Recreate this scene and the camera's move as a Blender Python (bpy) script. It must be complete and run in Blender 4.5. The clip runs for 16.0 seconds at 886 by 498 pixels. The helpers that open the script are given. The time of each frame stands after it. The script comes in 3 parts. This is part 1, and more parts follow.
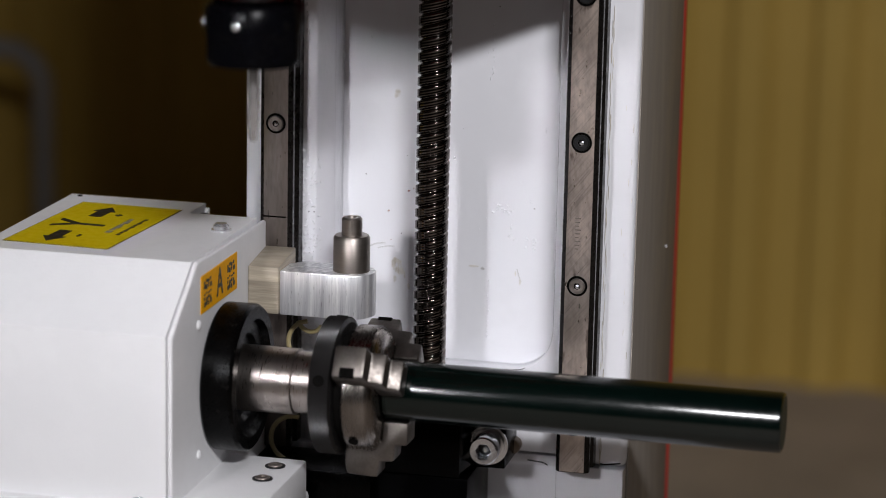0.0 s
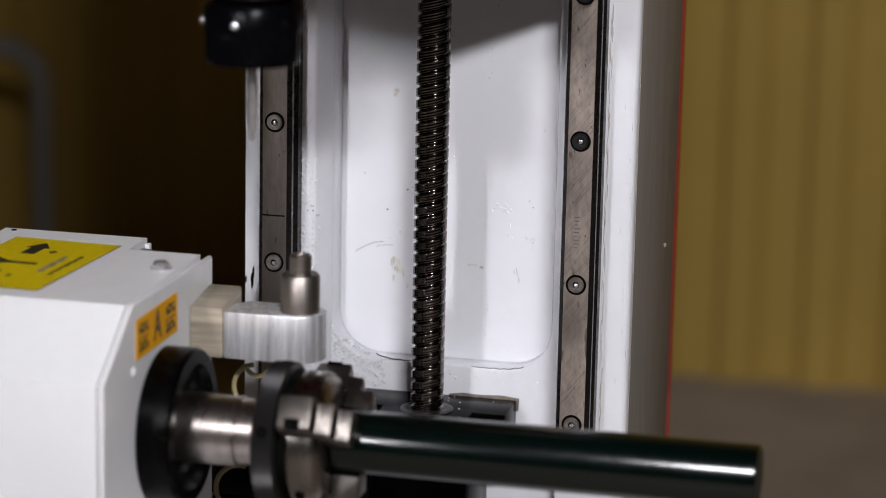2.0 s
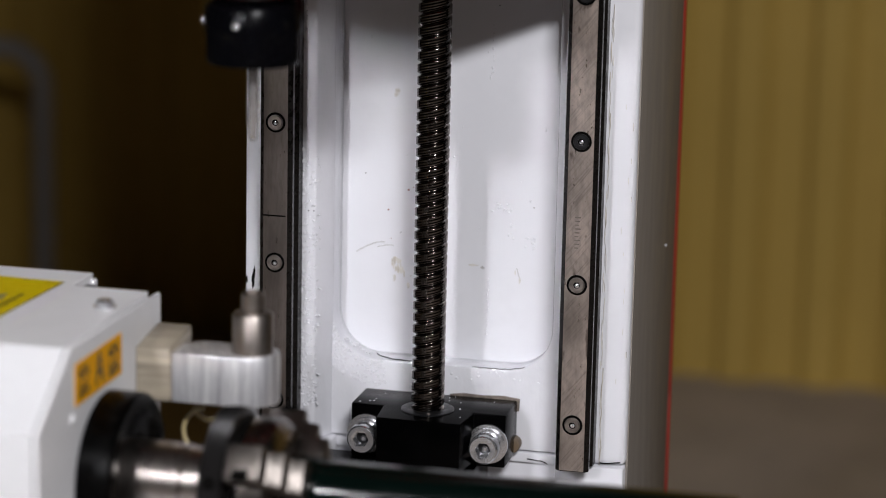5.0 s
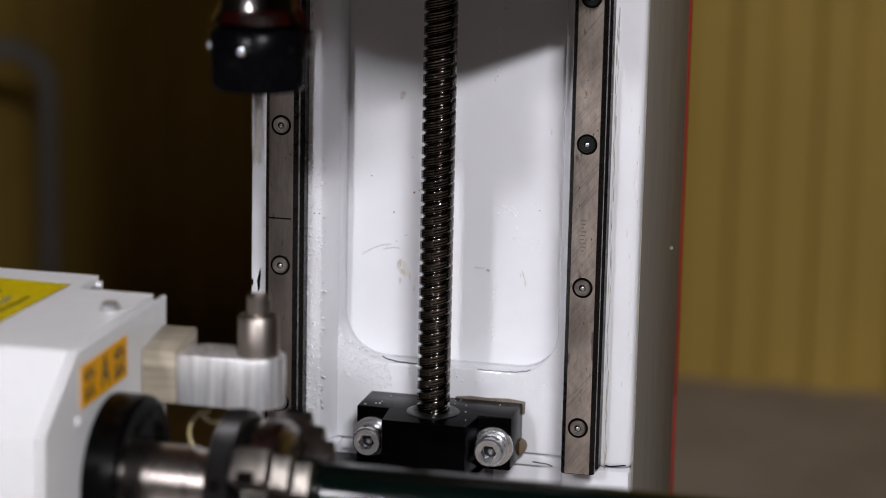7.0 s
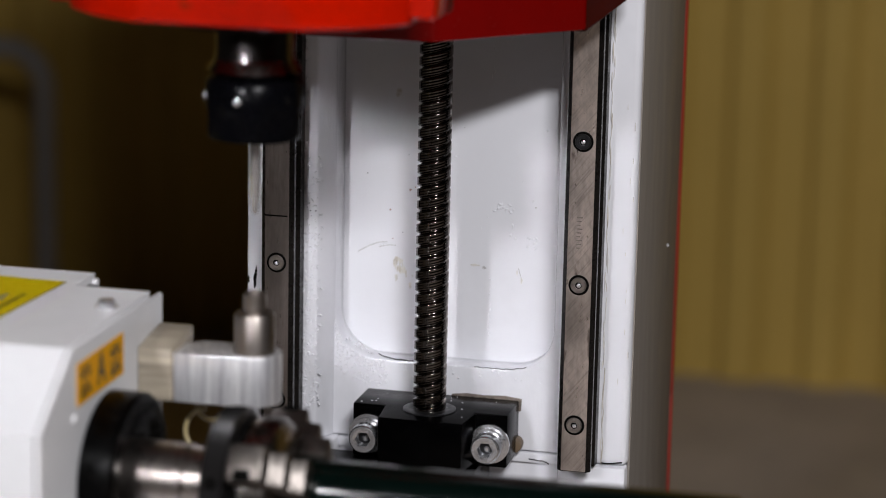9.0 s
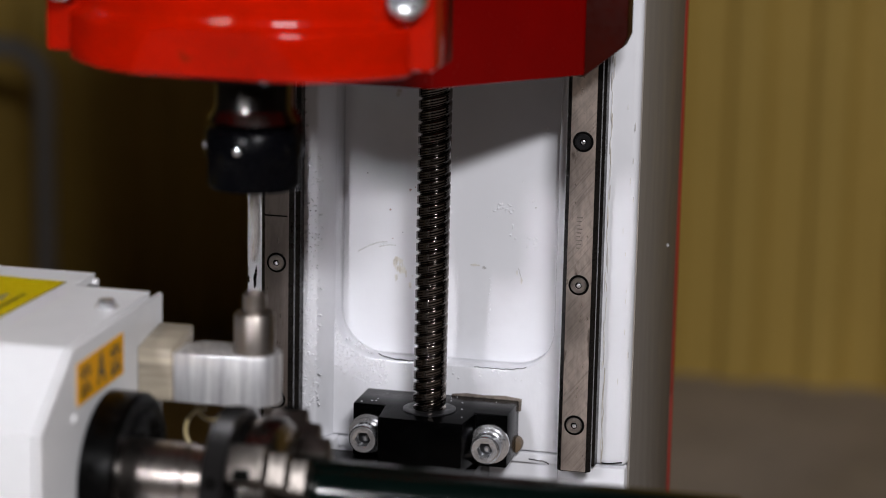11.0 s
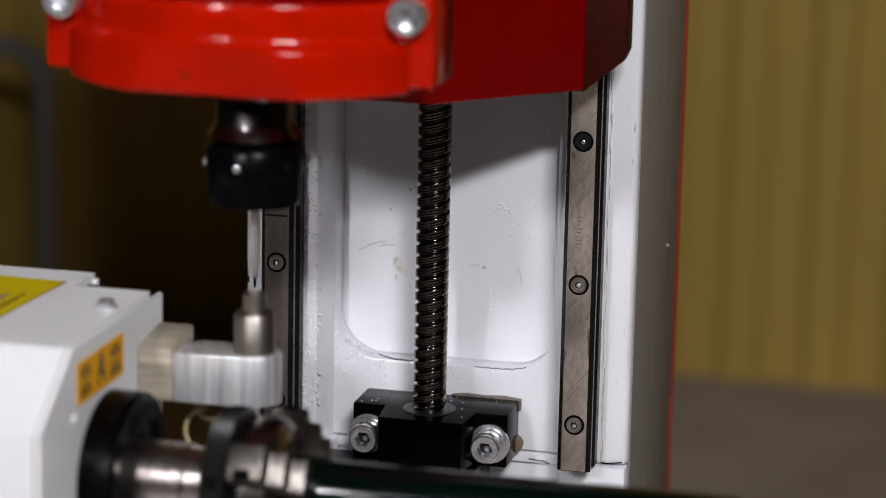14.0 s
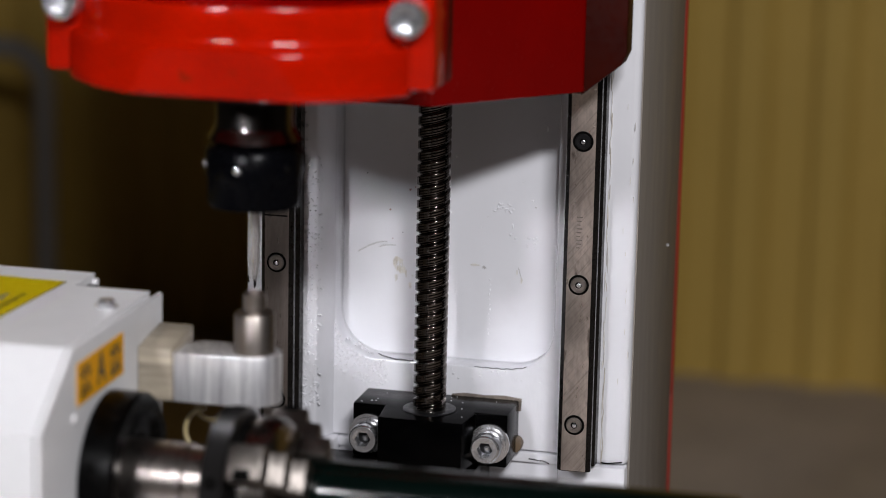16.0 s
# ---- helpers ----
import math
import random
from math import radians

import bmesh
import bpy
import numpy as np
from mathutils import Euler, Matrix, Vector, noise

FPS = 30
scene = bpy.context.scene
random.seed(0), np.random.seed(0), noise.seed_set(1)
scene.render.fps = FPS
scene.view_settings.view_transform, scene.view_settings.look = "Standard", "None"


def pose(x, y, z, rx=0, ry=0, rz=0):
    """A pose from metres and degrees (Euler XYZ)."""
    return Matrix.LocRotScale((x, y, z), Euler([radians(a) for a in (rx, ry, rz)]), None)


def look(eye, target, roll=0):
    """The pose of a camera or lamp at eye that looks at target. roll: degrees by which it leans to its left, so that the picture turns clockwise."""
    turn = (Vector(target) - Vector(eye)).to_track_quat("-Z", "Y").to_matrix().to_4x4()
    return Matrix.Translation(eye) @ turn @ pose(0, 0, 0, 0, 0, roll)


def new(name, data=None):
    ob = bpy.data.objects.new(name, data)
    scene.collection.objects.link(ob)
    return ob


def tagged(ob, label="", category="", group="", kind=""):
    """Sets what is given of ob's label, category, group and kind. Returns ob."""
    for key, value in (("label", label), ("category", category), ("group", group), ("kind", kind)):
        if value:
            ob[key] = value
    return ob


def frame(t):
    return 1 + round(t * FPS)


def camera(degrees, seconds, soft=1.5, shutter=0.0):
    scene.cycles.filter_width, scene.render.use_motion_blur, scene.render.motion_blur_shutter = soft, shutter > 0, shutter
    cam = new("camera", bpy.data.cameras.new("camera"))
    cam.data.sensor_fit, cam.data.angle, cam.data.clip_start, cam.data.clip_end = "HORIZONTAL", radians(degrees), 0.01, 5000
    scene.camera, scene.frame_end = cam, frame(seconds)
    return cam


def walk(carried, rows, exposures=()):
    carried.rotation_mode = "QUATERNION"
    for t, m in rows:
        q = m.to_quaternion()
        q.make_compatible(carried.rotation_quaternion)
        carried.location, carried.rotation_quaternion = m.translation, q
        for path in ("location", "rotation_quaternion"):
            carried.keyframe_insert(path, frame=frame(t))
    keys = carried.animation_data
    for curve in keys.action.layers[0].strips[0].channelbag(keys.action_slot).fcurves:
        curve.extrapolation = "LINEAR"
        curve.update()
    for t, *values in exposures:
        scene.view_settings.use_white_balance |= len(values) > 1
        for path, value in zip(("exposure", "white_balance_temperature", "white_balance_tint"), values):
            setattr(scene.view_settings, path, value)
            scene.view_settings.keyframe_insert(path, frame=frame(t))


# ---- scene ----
import itertools

# ================= camera =================
cam = camera(18.32, 16.0, soft=0.8, shutter=0.5)
cam.data.dof.use_dof = True
cam.data.dof.focus_distance = 1.135
cam.data.dof.aperture_fstop = 6.8
EYE = (0.26036, -1.08254, 0.42658)
ROLL = 1.1885
AIM = [(0, 0.01674, 0.18054), (0.5, 0.01670, 0.18052), (1, 0.01680, 0.18038), (1.5, 0.01708, 0.18021),
       (2, 0.01722, 0.18008), (2.5, 0.01743, 0.17997), (3, 0.01748, 0.17980), (3.5, 0.01749, 0.17971),
       (4.2, 0.01749, 0.17971), (5.2, 0.01660, 0.18040), (6.3, 0.01520, 0.18163), (6.5, 0.01498, 0.18160),
       (7, 0.01454, 0.18110), (7.5, 0.01399, 0.18138), (8, 0.01475, 0.18033), (8.5, 0.01577, 0.18027),
       (9, 0.01611, 0.18011), (11.5, 0.01611, 0.18011), (13, 0.01611, 0.18011), (14, 0.01612, 0.18003),
       (16, 0.01612, 0.18003)]
walk(cam, [(t, look(EYE, (x, -0.0385, z), ROLL)) for t, x, z in AIM])

# ================= light =================
world = bpy.data.worlds.new("workshop")
scene.world = world
world.use_nodes = True
world.node_tree.nodes["Background"].inputs[0].default_value = (1.0, 0.9, 0.78, 1)
world.node_tree.nodes["Background"].inputs[1].default_value = 0.008
scene.view_settings.exposure = 0.0


def strip_lamp(name, eye, target, wide, high, watts, colour, beam=180):
    data = bpy.data.lights.new(name, "AREA")
    data.shape, data.size, data.size_y, data.energy, data.color = "RECTANGLE", wide, high, watts, colour
    data.spread = radians(beam)
    ob = new(name, data)
    ob.matrix_world = look(eye, target)
    return ob


strip_lamp("work_lamp", (0.61, -1.49, 1.08), (0.0, 0.0, 0.18), 0.34, 0.08, 25.2, (0.98, 0.975, 1.01))
strip_lamp("side_lamp", (-0.28, -1.20, 0.625), (0.0, 0.0, 0.20), 0.10, 0.08, 0.18, (0.97, 0.975, 1.02), 30)


# ================= materials =================
def mat(name, colour, rough=0.5, metal=0.0, vary=0.12, scale=40.0, bump=0.0, bump_scale=200.0,
        spots=None, spot_amount=0.0, spot_scale=30.0, stretch=(1, 1, 1), rough_vary=0.1, spec=0.5):
    m = bpy.data.materials.new(name)
    m.use_nodes = True
    nt = m.node_tree
    b = nt.nodes["Principled BSDF"]
    b.inputs["Metallic"].default_value = metal
    b.inputs["Specular IOR Level"].default_value = spec
    co = nt.nodes.new("ShaderNodeTexCoord")
    mp = nt.nodes.new("ShaderNodeMapping")
    mp.inputs["Scale"].default_value = stretch
    nt.links.new(co.outputs["Object"], mp.inputs[0])

    def tex(sc, detail=5):
        n = nt.nodes.new("ShaderNodeTexNoise")
        n.inputs["Scale"].default_value, n.inputs["Detail"].default_value = sc, detail
        nt.links.new(mp.outputs[0], n.inputs["Vector"])
        return n.outputs["Fac"]

    def remap(sock, a, c, lo, hi):
        n = nt.nodes.new("ShaderNodeMapRange")
        n.inputs[1].default_value, n.inputs[2].default_value = a, c
        n.inputs[3].default_value, n.inputs[4].default_value = lo, hi
        nt.links.new(sock, n.inputs[0])
        return n.outputs[0]

    def mix(fac, a, c):
        n = nt.nodes.new("ShaderNodeMix")
        n.data_type = "RGBA"
        for s, v in ((n.inputs[0], fac), (n.inputs[6], a), (n.inputs[7], c)):
            if isinstance(v, tuple):
                s.default_value = (*v, 1)
            else:
                nt.links.new(v, s)
        return n.outputs[2]

    big, fine = tex(scale), tex(scale * 9)
    dark = tuple(v * (1 - vary) for v in colour)
    lite = tuple(min(1, v * (1 + vary * 0.6)) for v in colour)
    col = mix(remap(big, 0.35, 0.65, 0, 1), dark, lite)
    col = mix(remap(fine, 0.45, 0.75, 0, 0.5), col, dark)
    if spots:
        sp = tex(spot_scale, 8)
        col = mix(remap(sp, 0.72 - spot_amount, 0.76 - spot_amount, 0, 0.8), col, spots)
    nt.links.new(col, b.inputs["Base Color"])
    nt.links.new(remap(fine, 0.3, 0.7, max(0.02, rough - rough_vary), min(1, rough + rough_vary)), b.inputs["Roughness"])
    if bump:
        bp = nt.nodes.new("ShaderNodeBump")
        bp.inputs["Strength"].default_value = bump
        bp.inputs["Distance"].default_value = 0.001
        nt.links.new(tex(bump_scale, 3), bp.inputs["Height"])
        nt.links.new(bp.outputs[0], b.inputs["Normal"])
    return m


WHITE = mat("white_enamel", (0.79, 0.79, 0.825), 0.17, vary=0.05, scale=14, bump=0.14, bump_scale=60, rough_vary=0.05, spots=(0.50, 0.45, 0.38), spot_amount=0.0, spot_scale=55)
LUMPY = mat("thick_white_enamel", (0.77, 0.77, 0.805), 0.16, vary=0.06, scale=22, bump=0.50, bump_scale=150, rough_vary=0.05, stretch=(1.0, 1, 0.5))
GLOSSY = mat("glossy_paint_drip", (0.80, 0.80, 0.83), 0.08, vary=0.03)
# Grey stands for shade on the white column's side.
GREYSIDE = mat("shaded_side_grey", (0.26, 0.235, 0.21), 0.5, vary=0.08, scale=12, bump=0.15, bump_scale=90, spec=0.3, stretch=(1, 1, 0.25))
BOXWHITE = mat("white_powder_coat", (0.80, 0.795, 0.805), 0.38, vary=0.03, scale=20, bump=0.10, bump_scale=700)
RED = mat("red_enamel", (0.37, 0.0055, 0.0002), 0.13, spec=0.20, rough_vary=0.05, vary=0.16, scale=30, bump=0.30, bump_scale=110, spots=(0.19, 0.012, 0.002), spot_amount=0.06, spot_scale=70)
# Two darkened reds: shade on bracket, clamp back and slide is in the colour.
DARKRED = mat("shaded_red_enamel", (0.17, 0.0004, 0.0002), 0.2, spec=0.12, vary=0.10, scale=30, bump=0.1, bump_scale=90)
SLIDE = mat("deep_shade_red", (0.035, 0.0025, 0.0008), 0.45, spec=0.12, vary=0.2, scale=40)
REDPLATE = mat("red_sheet", (0.32, 0.009, 0.003), 0.45)
RAILSTEEL = mat("rail_steel", (0.57, 0.485, 0.435), 0.36, 0.75, vary=0.50, scale=45, stretch=(1.4, 1, 0.5), bump=0.15, bump_scale=400, spots=(0.13, 0.10, 0.085), spot_amount=0.13, spot_scale=85)
RAILSMOOTH = mat("smooth_dark_rail_steel", (0.22, 0.188, 0.17), 0.36, 0.8, vary=0.35, scale=60, stretch=(1.6, 1, 0.3), bump=0.1, bump_scale=300, spots=(0.10, 0.075, 0.065), spot_amount=0.07, spot_scale=50)
def hatched(m, angle, squeeze, amount):
    """Fine slanted grinding scratches on a metal."""
    nt = m.node_tree
    b = nt.nodes["Principled BSDF"]
    co, mp = nt.nodes.new("ShaderNodeTexCoord"), nt.nodes.new("ShaderNodeMapping")
    mp.vector_type = "TEXTURE"
    mp.inputs["Rotation"].default_value = (0, radians(angle), 0)
    mp.inputs["Scale"].default_value = squeeze
    nz, rg, mx = nt.nodes.new("ShaderNodeTexNoise"), nt.nodes.new("ShaderNodeMapRange"), nt.nodes.new("ShaderNodeMix")
    nz.inputs["Scale"].default_value, nz.inputs["Detail"].default_value = 1500, 3
    rg.inputs[1].default_value, rg.inputs[2].default_value, rg.inputs[4].default_value = 0.50, 0.72, amount
    mx.data_type = "RGBA"
    mx.inputs[7].default_value = (0.05, 0.045, 0.04, 1)
    old = b.inputs["Base Color"].links[0].from_socket
    nt.links.new(co.outputs["Object"], mp.inputs[0])
    nt.links.new(mp.outputs[0], nz.inputs["Vector"])
    nt.links.new(nz.outputs["Fac"], rg.inputs[0])
    nt.links.new(rg.outputs[0], mx.inputs[0])
    nt.links.new(old, mx.inputs[6])
    nt.links.new(mx.outputs[2], b.inputs["Base Color"])
    return m


hatched(RAILSTEEL, 38, (0.8, 1, 22), 0.30)
hatched(RAILSTEEL, -48, (1, 1, 18), 0.08)
RAILDARK = mat("dark_rail_side", (0.018, 0.0155, 0.014), 0.30, 0.6, vary=0.3)
SCREWSTEEL = mat("dark_ground_steel", (0.135, 0.118, 0.108), 0.14, 1.0, vary=0.3, scale=60, rough_vary=0.04)
NOSE = mat("polished_dark_steel", (0.17, 0.155, 0.148), 0.19, 1.0, vary=0.3, rough_vary=0.04, bump=0.06, bump_scale=300)
BOLTDARK = mat("black_oxide", (0.03, 0.03, 0.032), 0.35, 0.7, vary=0.3)
ZINC = mat("bright_zinc", (0.70, 0.70, 0.72), 0.20, 0.90, vary=0.12, scale=300, bump=0.1, bump_scale=900)
STEEL = mat("turned_steel", (0.42, 0.375, 0.345), 0.30, 1.0, vary=0.10, scale=40, stretch=(6, 0.6, 0.6), rough_vary=0.04)
CHUCKSTEEL = mat("dark_turned_steel", (0.24, 0.215, 0.195), 0.26, 1.0, vary=0.2, scale=50, stretch=(6, 0.6, 0.6), rough_vary=0.04, spots=(0.07, 0.05, 0.04), spot_amount=0.04, spot_scale=50)
PINSTEEL = mat("dull_turned_steel", (0.31, 0.275, 0.25), 0.40, 1.0, vary=0.08, scale=60, stretch=(1, 1, 8), rough_vary=0.04)
JAWSTEEL = mat("jaw_steel", (0.17, 0.152, 0.138), 0.42, 1.0, vary=0.25, scale=120, bump=0.12, bump_scale=400)
ALU = mat("sawn_aluminium", (0.84, 0.83, 0.87), 0.36, 0.66, vary=0.34, scale=70, stretch=(6, 6, 0.25), bump=0.35, bump_scale=200, spots=(0.42, 0.42, 0.58), spot_amount=0.06, spot_scale=16)
PLASTIC = mat("ivory_plastic", (0.40, 0.345, 0.265), 0.5, vary=0.42, scale=45, stretch=(0.25, 0.25, 7), bump=0.3, bump_scale=200, spots=(0.20, 0.15, 0.10), spot_amount=0.05, spot_scale=50)
BLACK = mat("black_anodised", (0.0008, 0.0008, 0.0009), 0.20, spec=0.045, rough_vary=0.04, vary=0.3)
BLACKDISC = mat("black_plastic", (0.0010, 0.0009, 0.0009), 0.27, spec=0.08, vary=0.4, scale=300, bump=0.05, bump_scale=500, rough_vary=0.05, spots=(0.010, 0.009, 0.008), spot_amount=0.09, spot_scale=600)
NUTBLACK = mat("blued_nut", (0.0014, 0.0014, 0.0020), 0.26, 0.0, spec=0.06, rough_vary=0.04, vary=0.3)
RING = mat("knurled_steel", (0.022, 0.0205, 0.0205), 0.36, 0.6, vary=0.3)
WAX = mat("green_black_plastic", (0.0006, 0.0034, 0.0026), 0.17, spec=0.52, vary=0.2, scale=50, bump=0.03, bump_scale=120, rough_vary=0.03)
WAXCUT = mat("sawn_plastic", (0.004, 0.014, 0.011), 0.5, vary=0.3, scale=150, bump=0.3, bump_scale=500)
YELLOW = mat("yellow_sticker", (0.62, 0.46, 0.004), 0.5, vary=0.07, spec=0.15)
ORANGE = mat("orange_sticker", (0.84, 0.39, 0.001), 0.55, vary=0.08, spec=0.06)
INK = mat("black_ink", (0.015, 0.014, 0.012), 0.5, vary=0.2)
GREYINK = mat("grey_ink", (0.22, 0.21, 0.16), 0.5, vary=0.2)
WALLM = mat("yellow_painted_sheet", (0.49, 0.324, 0.075), 0.55, spec=0.2, vary=0.10, scale=4, bump=0.2, bump_scale=40)
TABLEM = mat("grey_bench_top", (0.39, 0.335, 0.29), 0.6, vary=0.15, scale=9, bump=0.2, bump_scale=60)
# Unseen room surfaces, coloured near-black to keep bounced light low.
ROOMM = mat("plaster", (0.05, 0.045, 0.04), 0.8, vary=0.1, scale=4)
PIPEM = mat("grey_pipe", (0.27, 0.26, 0.25), 0.4, vary=0.1, scale=20)
HOSE = mat("beige_hose", (0.32, 0.26, 0.13), 0.45, vary=0.15)
DIRT = mat("brown_grease", (0.13, 0.09, 0.055), 0.5, vary=0.3)
# Near-black for bare chips and cracks; in holes and slots it stands for shade.
CHIP_HOLE = mat("bare_metal_and_hole_shade", (0.004, 0.0036, 0.0034), 0.8, vary=0.3, spec=0.03)
PANHEAD = mat("bright_pan_head", (0.74, 0.74, 0.76), 0.26, 0.82, vary=0.1, scale=300)
SCREWFACE = mat("brownish_screw_steel", (0.30, 0.26, 0.235), 0.36, 0.8, vary=0.3, scale=400)
SHIM = mat("dirty_gasket", (0.20, 0.165, 0.14), 0.7, vary=0.5, scale=150)


# ================= mesh helpers =================
def link(name, bm, material, parent=None, label="", smooth=35):
    bmesh.ops.recalc_face_normals(bm, faces=bm.faces)
    me = bpy.data.meshes.new(name)
    bm.to_mesh(me)
    bm.free()
    me.materials.append(material)
    if smooth:
        for poly in me.polygons:
            poly.use_smooth = True
        me.set_sharp_from_angle(angle=radians(smooth))
    ob = new(name, me)
    if parent is not None:
        ob.parent = parent
    if label:
        ob["label"] = label
    return ob


def part(name, bm, material, parent, label="", smooth=35):
    return link(name, bm, material, parent, label, smooth)


def empty(name, x=0, y=0, z=0):
    ob = new(name)
    ob.empty_display_size = 0.02
    ob.location = (x, y, z)
    return ob


def prism(points, axis, lo, hi, bevel=0.0, bm=None, seg=2):
    """Extrude a 2D outline along an axis; the outline is in the two other axes, in order x, y, z."""
    bm = bm or bmesh.new()

    def at(p, h):
        return {"x": (h, p[0], p[1]), "y": (p[0], h, p[1]), "z": (p[0], p[1], h)}[axis]
    a = [bm.verts.new(at(p, lo)) for p in points]
    b = [bm.verts.new(at(p, hi)) for p in points]
    faces = [bm.faces.new(a), bm.faces.new(b[::-1])]
    n = len(points)
    for i in range(n):
        faces.append(bm.faces.new((a[i], b[i], b[(i + 1) % n], a[(i + 1) % n])))
    bmesh.ops.recalc_face_normals(bm, faces=faces)
    if bevel:
        edges = {e for f in faces for e in f.edges}
        edges = [e for e in edges if e.calc_face_angle(0) > 0.5]
        bmesh.ops.bevel(bm, geom=edges, offset=bevel, segments=seg, affect="EDGES", profile=0.5)
    return bm


def box(x0, x1, y0, y1, z0, z1, bevel=0.0, bm=None, seg=2):
    return prism([(x0, y0), (x1, y0), (x1, y1), (x0, y1)], "z", z0, z1, bevel, bm, seg)


def lathe(profile, axis="z", centre=(0, 0, 0), seg=48, bm=None):
    """Turn a profile of (radius, height) round an axis through centre; closed at both ends."""
    bm = bm or bmesh.new()
    rings = []
    for r, h in profile:
        ring = []
        for i in range(seg):
            a = 2 * math.pi * i / seg
            u, v = r * math.cos(a), r * math.sin(a)
            p = {"z": (u, v, h), "x": (h, u, v), "y": (v, h, u)}[axis]
            ring.append(bm.verts.new(Vector(p) + Vector(centre)))
        rings.append(ring)
    for a, b in zip(rings, rings[1:]):
        for i in range(seg):
            bm.faces.new((a[i], a[(i + 1) % seg], b[(i + 1) % seg], b[i]))
    bm.faces.new(rings[0][::-1])
    bm.faces.new(rings[-1])
    return bm


def tube(path, r, seg=10, bm=None):
    """A round bar along a list of points."""
    bm = bm or bmesh.new()
    path = [Vector(p) for p in path]
    rings, side = [], None
    for i, p in enumerate(path):
        d = (path[min(i + 1, len(path) - 1)] - path[max(i - 1, 0)]).normalized()
        ref = side if side is not None else (Vector((0, 0, 1)) if abs(d.z) < 0.9 else Vector((1, 0, 0)))
        u = (ref - d * ref.dot(d)).normalized()
        side = u
        v = d.cross(u)
        rings.append([bm.verts.new(p + r * (math.cos(2 * math.pi * k / seg) * u + math.sin(2 * math.pi * k / seg) * v)) for k in range(seg)])
    for a, b in zip(rings, rings[1:]):
        for k in range(seg):
            bm.faces.new((a[k], a[(k + 1) % seg], b[(k + 1) % seg], b[k]))
    bm.faces.new(rings[0][::-1])
    bm.faces.new(rings[-1])
    return bm


def arc(cx, cy, r, a0, a1, n=10):
    return [(cx + r * math.cos(radians(a0 + (a1 - a0) * i / n)), cy + r * math.sin(radians(a0 + (a1 - a0) * i / n))) for i in range(n + 1)]


def socket_screw(name, r, height, hex_r, material, parent, place, axis="y", label="", sunk=0.0):
    """A socket head cap screw that faces -y (axis y), +x (axis x) or +z (axis z), with a hexagon hole; place: centre of its seat."""
    bm = bmesh.new()
    n = 24
    prof = [(r, 0.0), (r, height - r * 0.16), (r * 0.96, height - r * 0.06), (r * 0.88, height), (hex_r * 1.25, height)]
    rings = []
    for rr, h in prof:
        rings.append([bm.verts.new((rr * math.cos(2 * math.pi * i / n), rr * math.sin(2 * math.pi * i / n), h)) for i in range(n)])
    for h in (height * 0.97, height * 0.35):
        ring = []
        for i in range(n):
            a = 2 * math.pi * i / n
            k = (a % (math.pi / 3)) - math.pi / 6
            rr = hex_r * math.cos(math.pi / 6) / math.cos(k)
            ring.append(bm.verts.new((rr * math.cos(a), rr * math.sin(a), h)))
        rings.append(ring)
    for a, b in zip(rings, rings[1:]):
        for i in range(n):
            bm.faces.new((a[i], a[(i + 1) % n], b[(i + 1) % n], b[i]))
    bm.faces.new(rings[0][::-1])
    bm.faces.new(rings[-1])
    turn = {"y": pose(0, 0, 0, 90, 0, 0), "x": pose(0, 0, 0, 0, 90, 0), "z": Matrix()}[axis]
    bm.transform(Matrix.Translation(place) @ turn)
    ob = part(name, bm, material, parent, label)
    if material is ZINC and name != "clamp_screw":
        # Dark disc stands for shade in the hole, bright dome for its glint.
        dome = bmesh.new()
        bm = lathe([(hex_r * 0.86, height * 0.36), (hex_r * 0.86, height * 0.40), (hex_r * 0.50, height * 0.41)], "z", (0, 0, 0), 12)
        lathe([(hex_r * 0.42, height * 0.40), (hex_r * 0.40, height * 0.52), (hex_r * 0.20, height * 0.60)], "z", (hex_r * 0.1, -hex_r * 0.1, 0), 12, dome)
        bm.transform(Matrix.Translation(place) @ turn)
        part("socket", bm, BOLTDARK, ob, "dark disc put in for the socket's shade")
        dome.transform(Matrix.Translation(place) @ turn)
        part("socket_glint", dome, ZINC, ob)
    return ob


def letter(name, text, size, material, parent, m):
    """Raised lettering as a thin mesh."""
    cu = bpy.data.curves.new(name, "FONT")
    cu.body, cu.size, cu.extrude = text, size, 0.00008
    cu.offset = size * 0.006
    cu.align_x, cu.align_y = "CENTER", "CENTER"
    tmp = bpy.data.objects.new(name, cu)
    scene.collection.objects.link(tmp)
    bpy.context.view_layer.update()
    me = bpy.data.meshes.new_from_object(tmp.evaluated_get(bpy.context.evaluated_depsgraph_get()))
    bpy.data.objects.remove(tmp)
    me.materials.clear()
    me.materials.append(material)
    me.transform(m)
    ob = new(name, me)
    ob.parent = parent
    return ob


# ================= the room =================
BENCH = -0.266
WALL_Y = 1.40


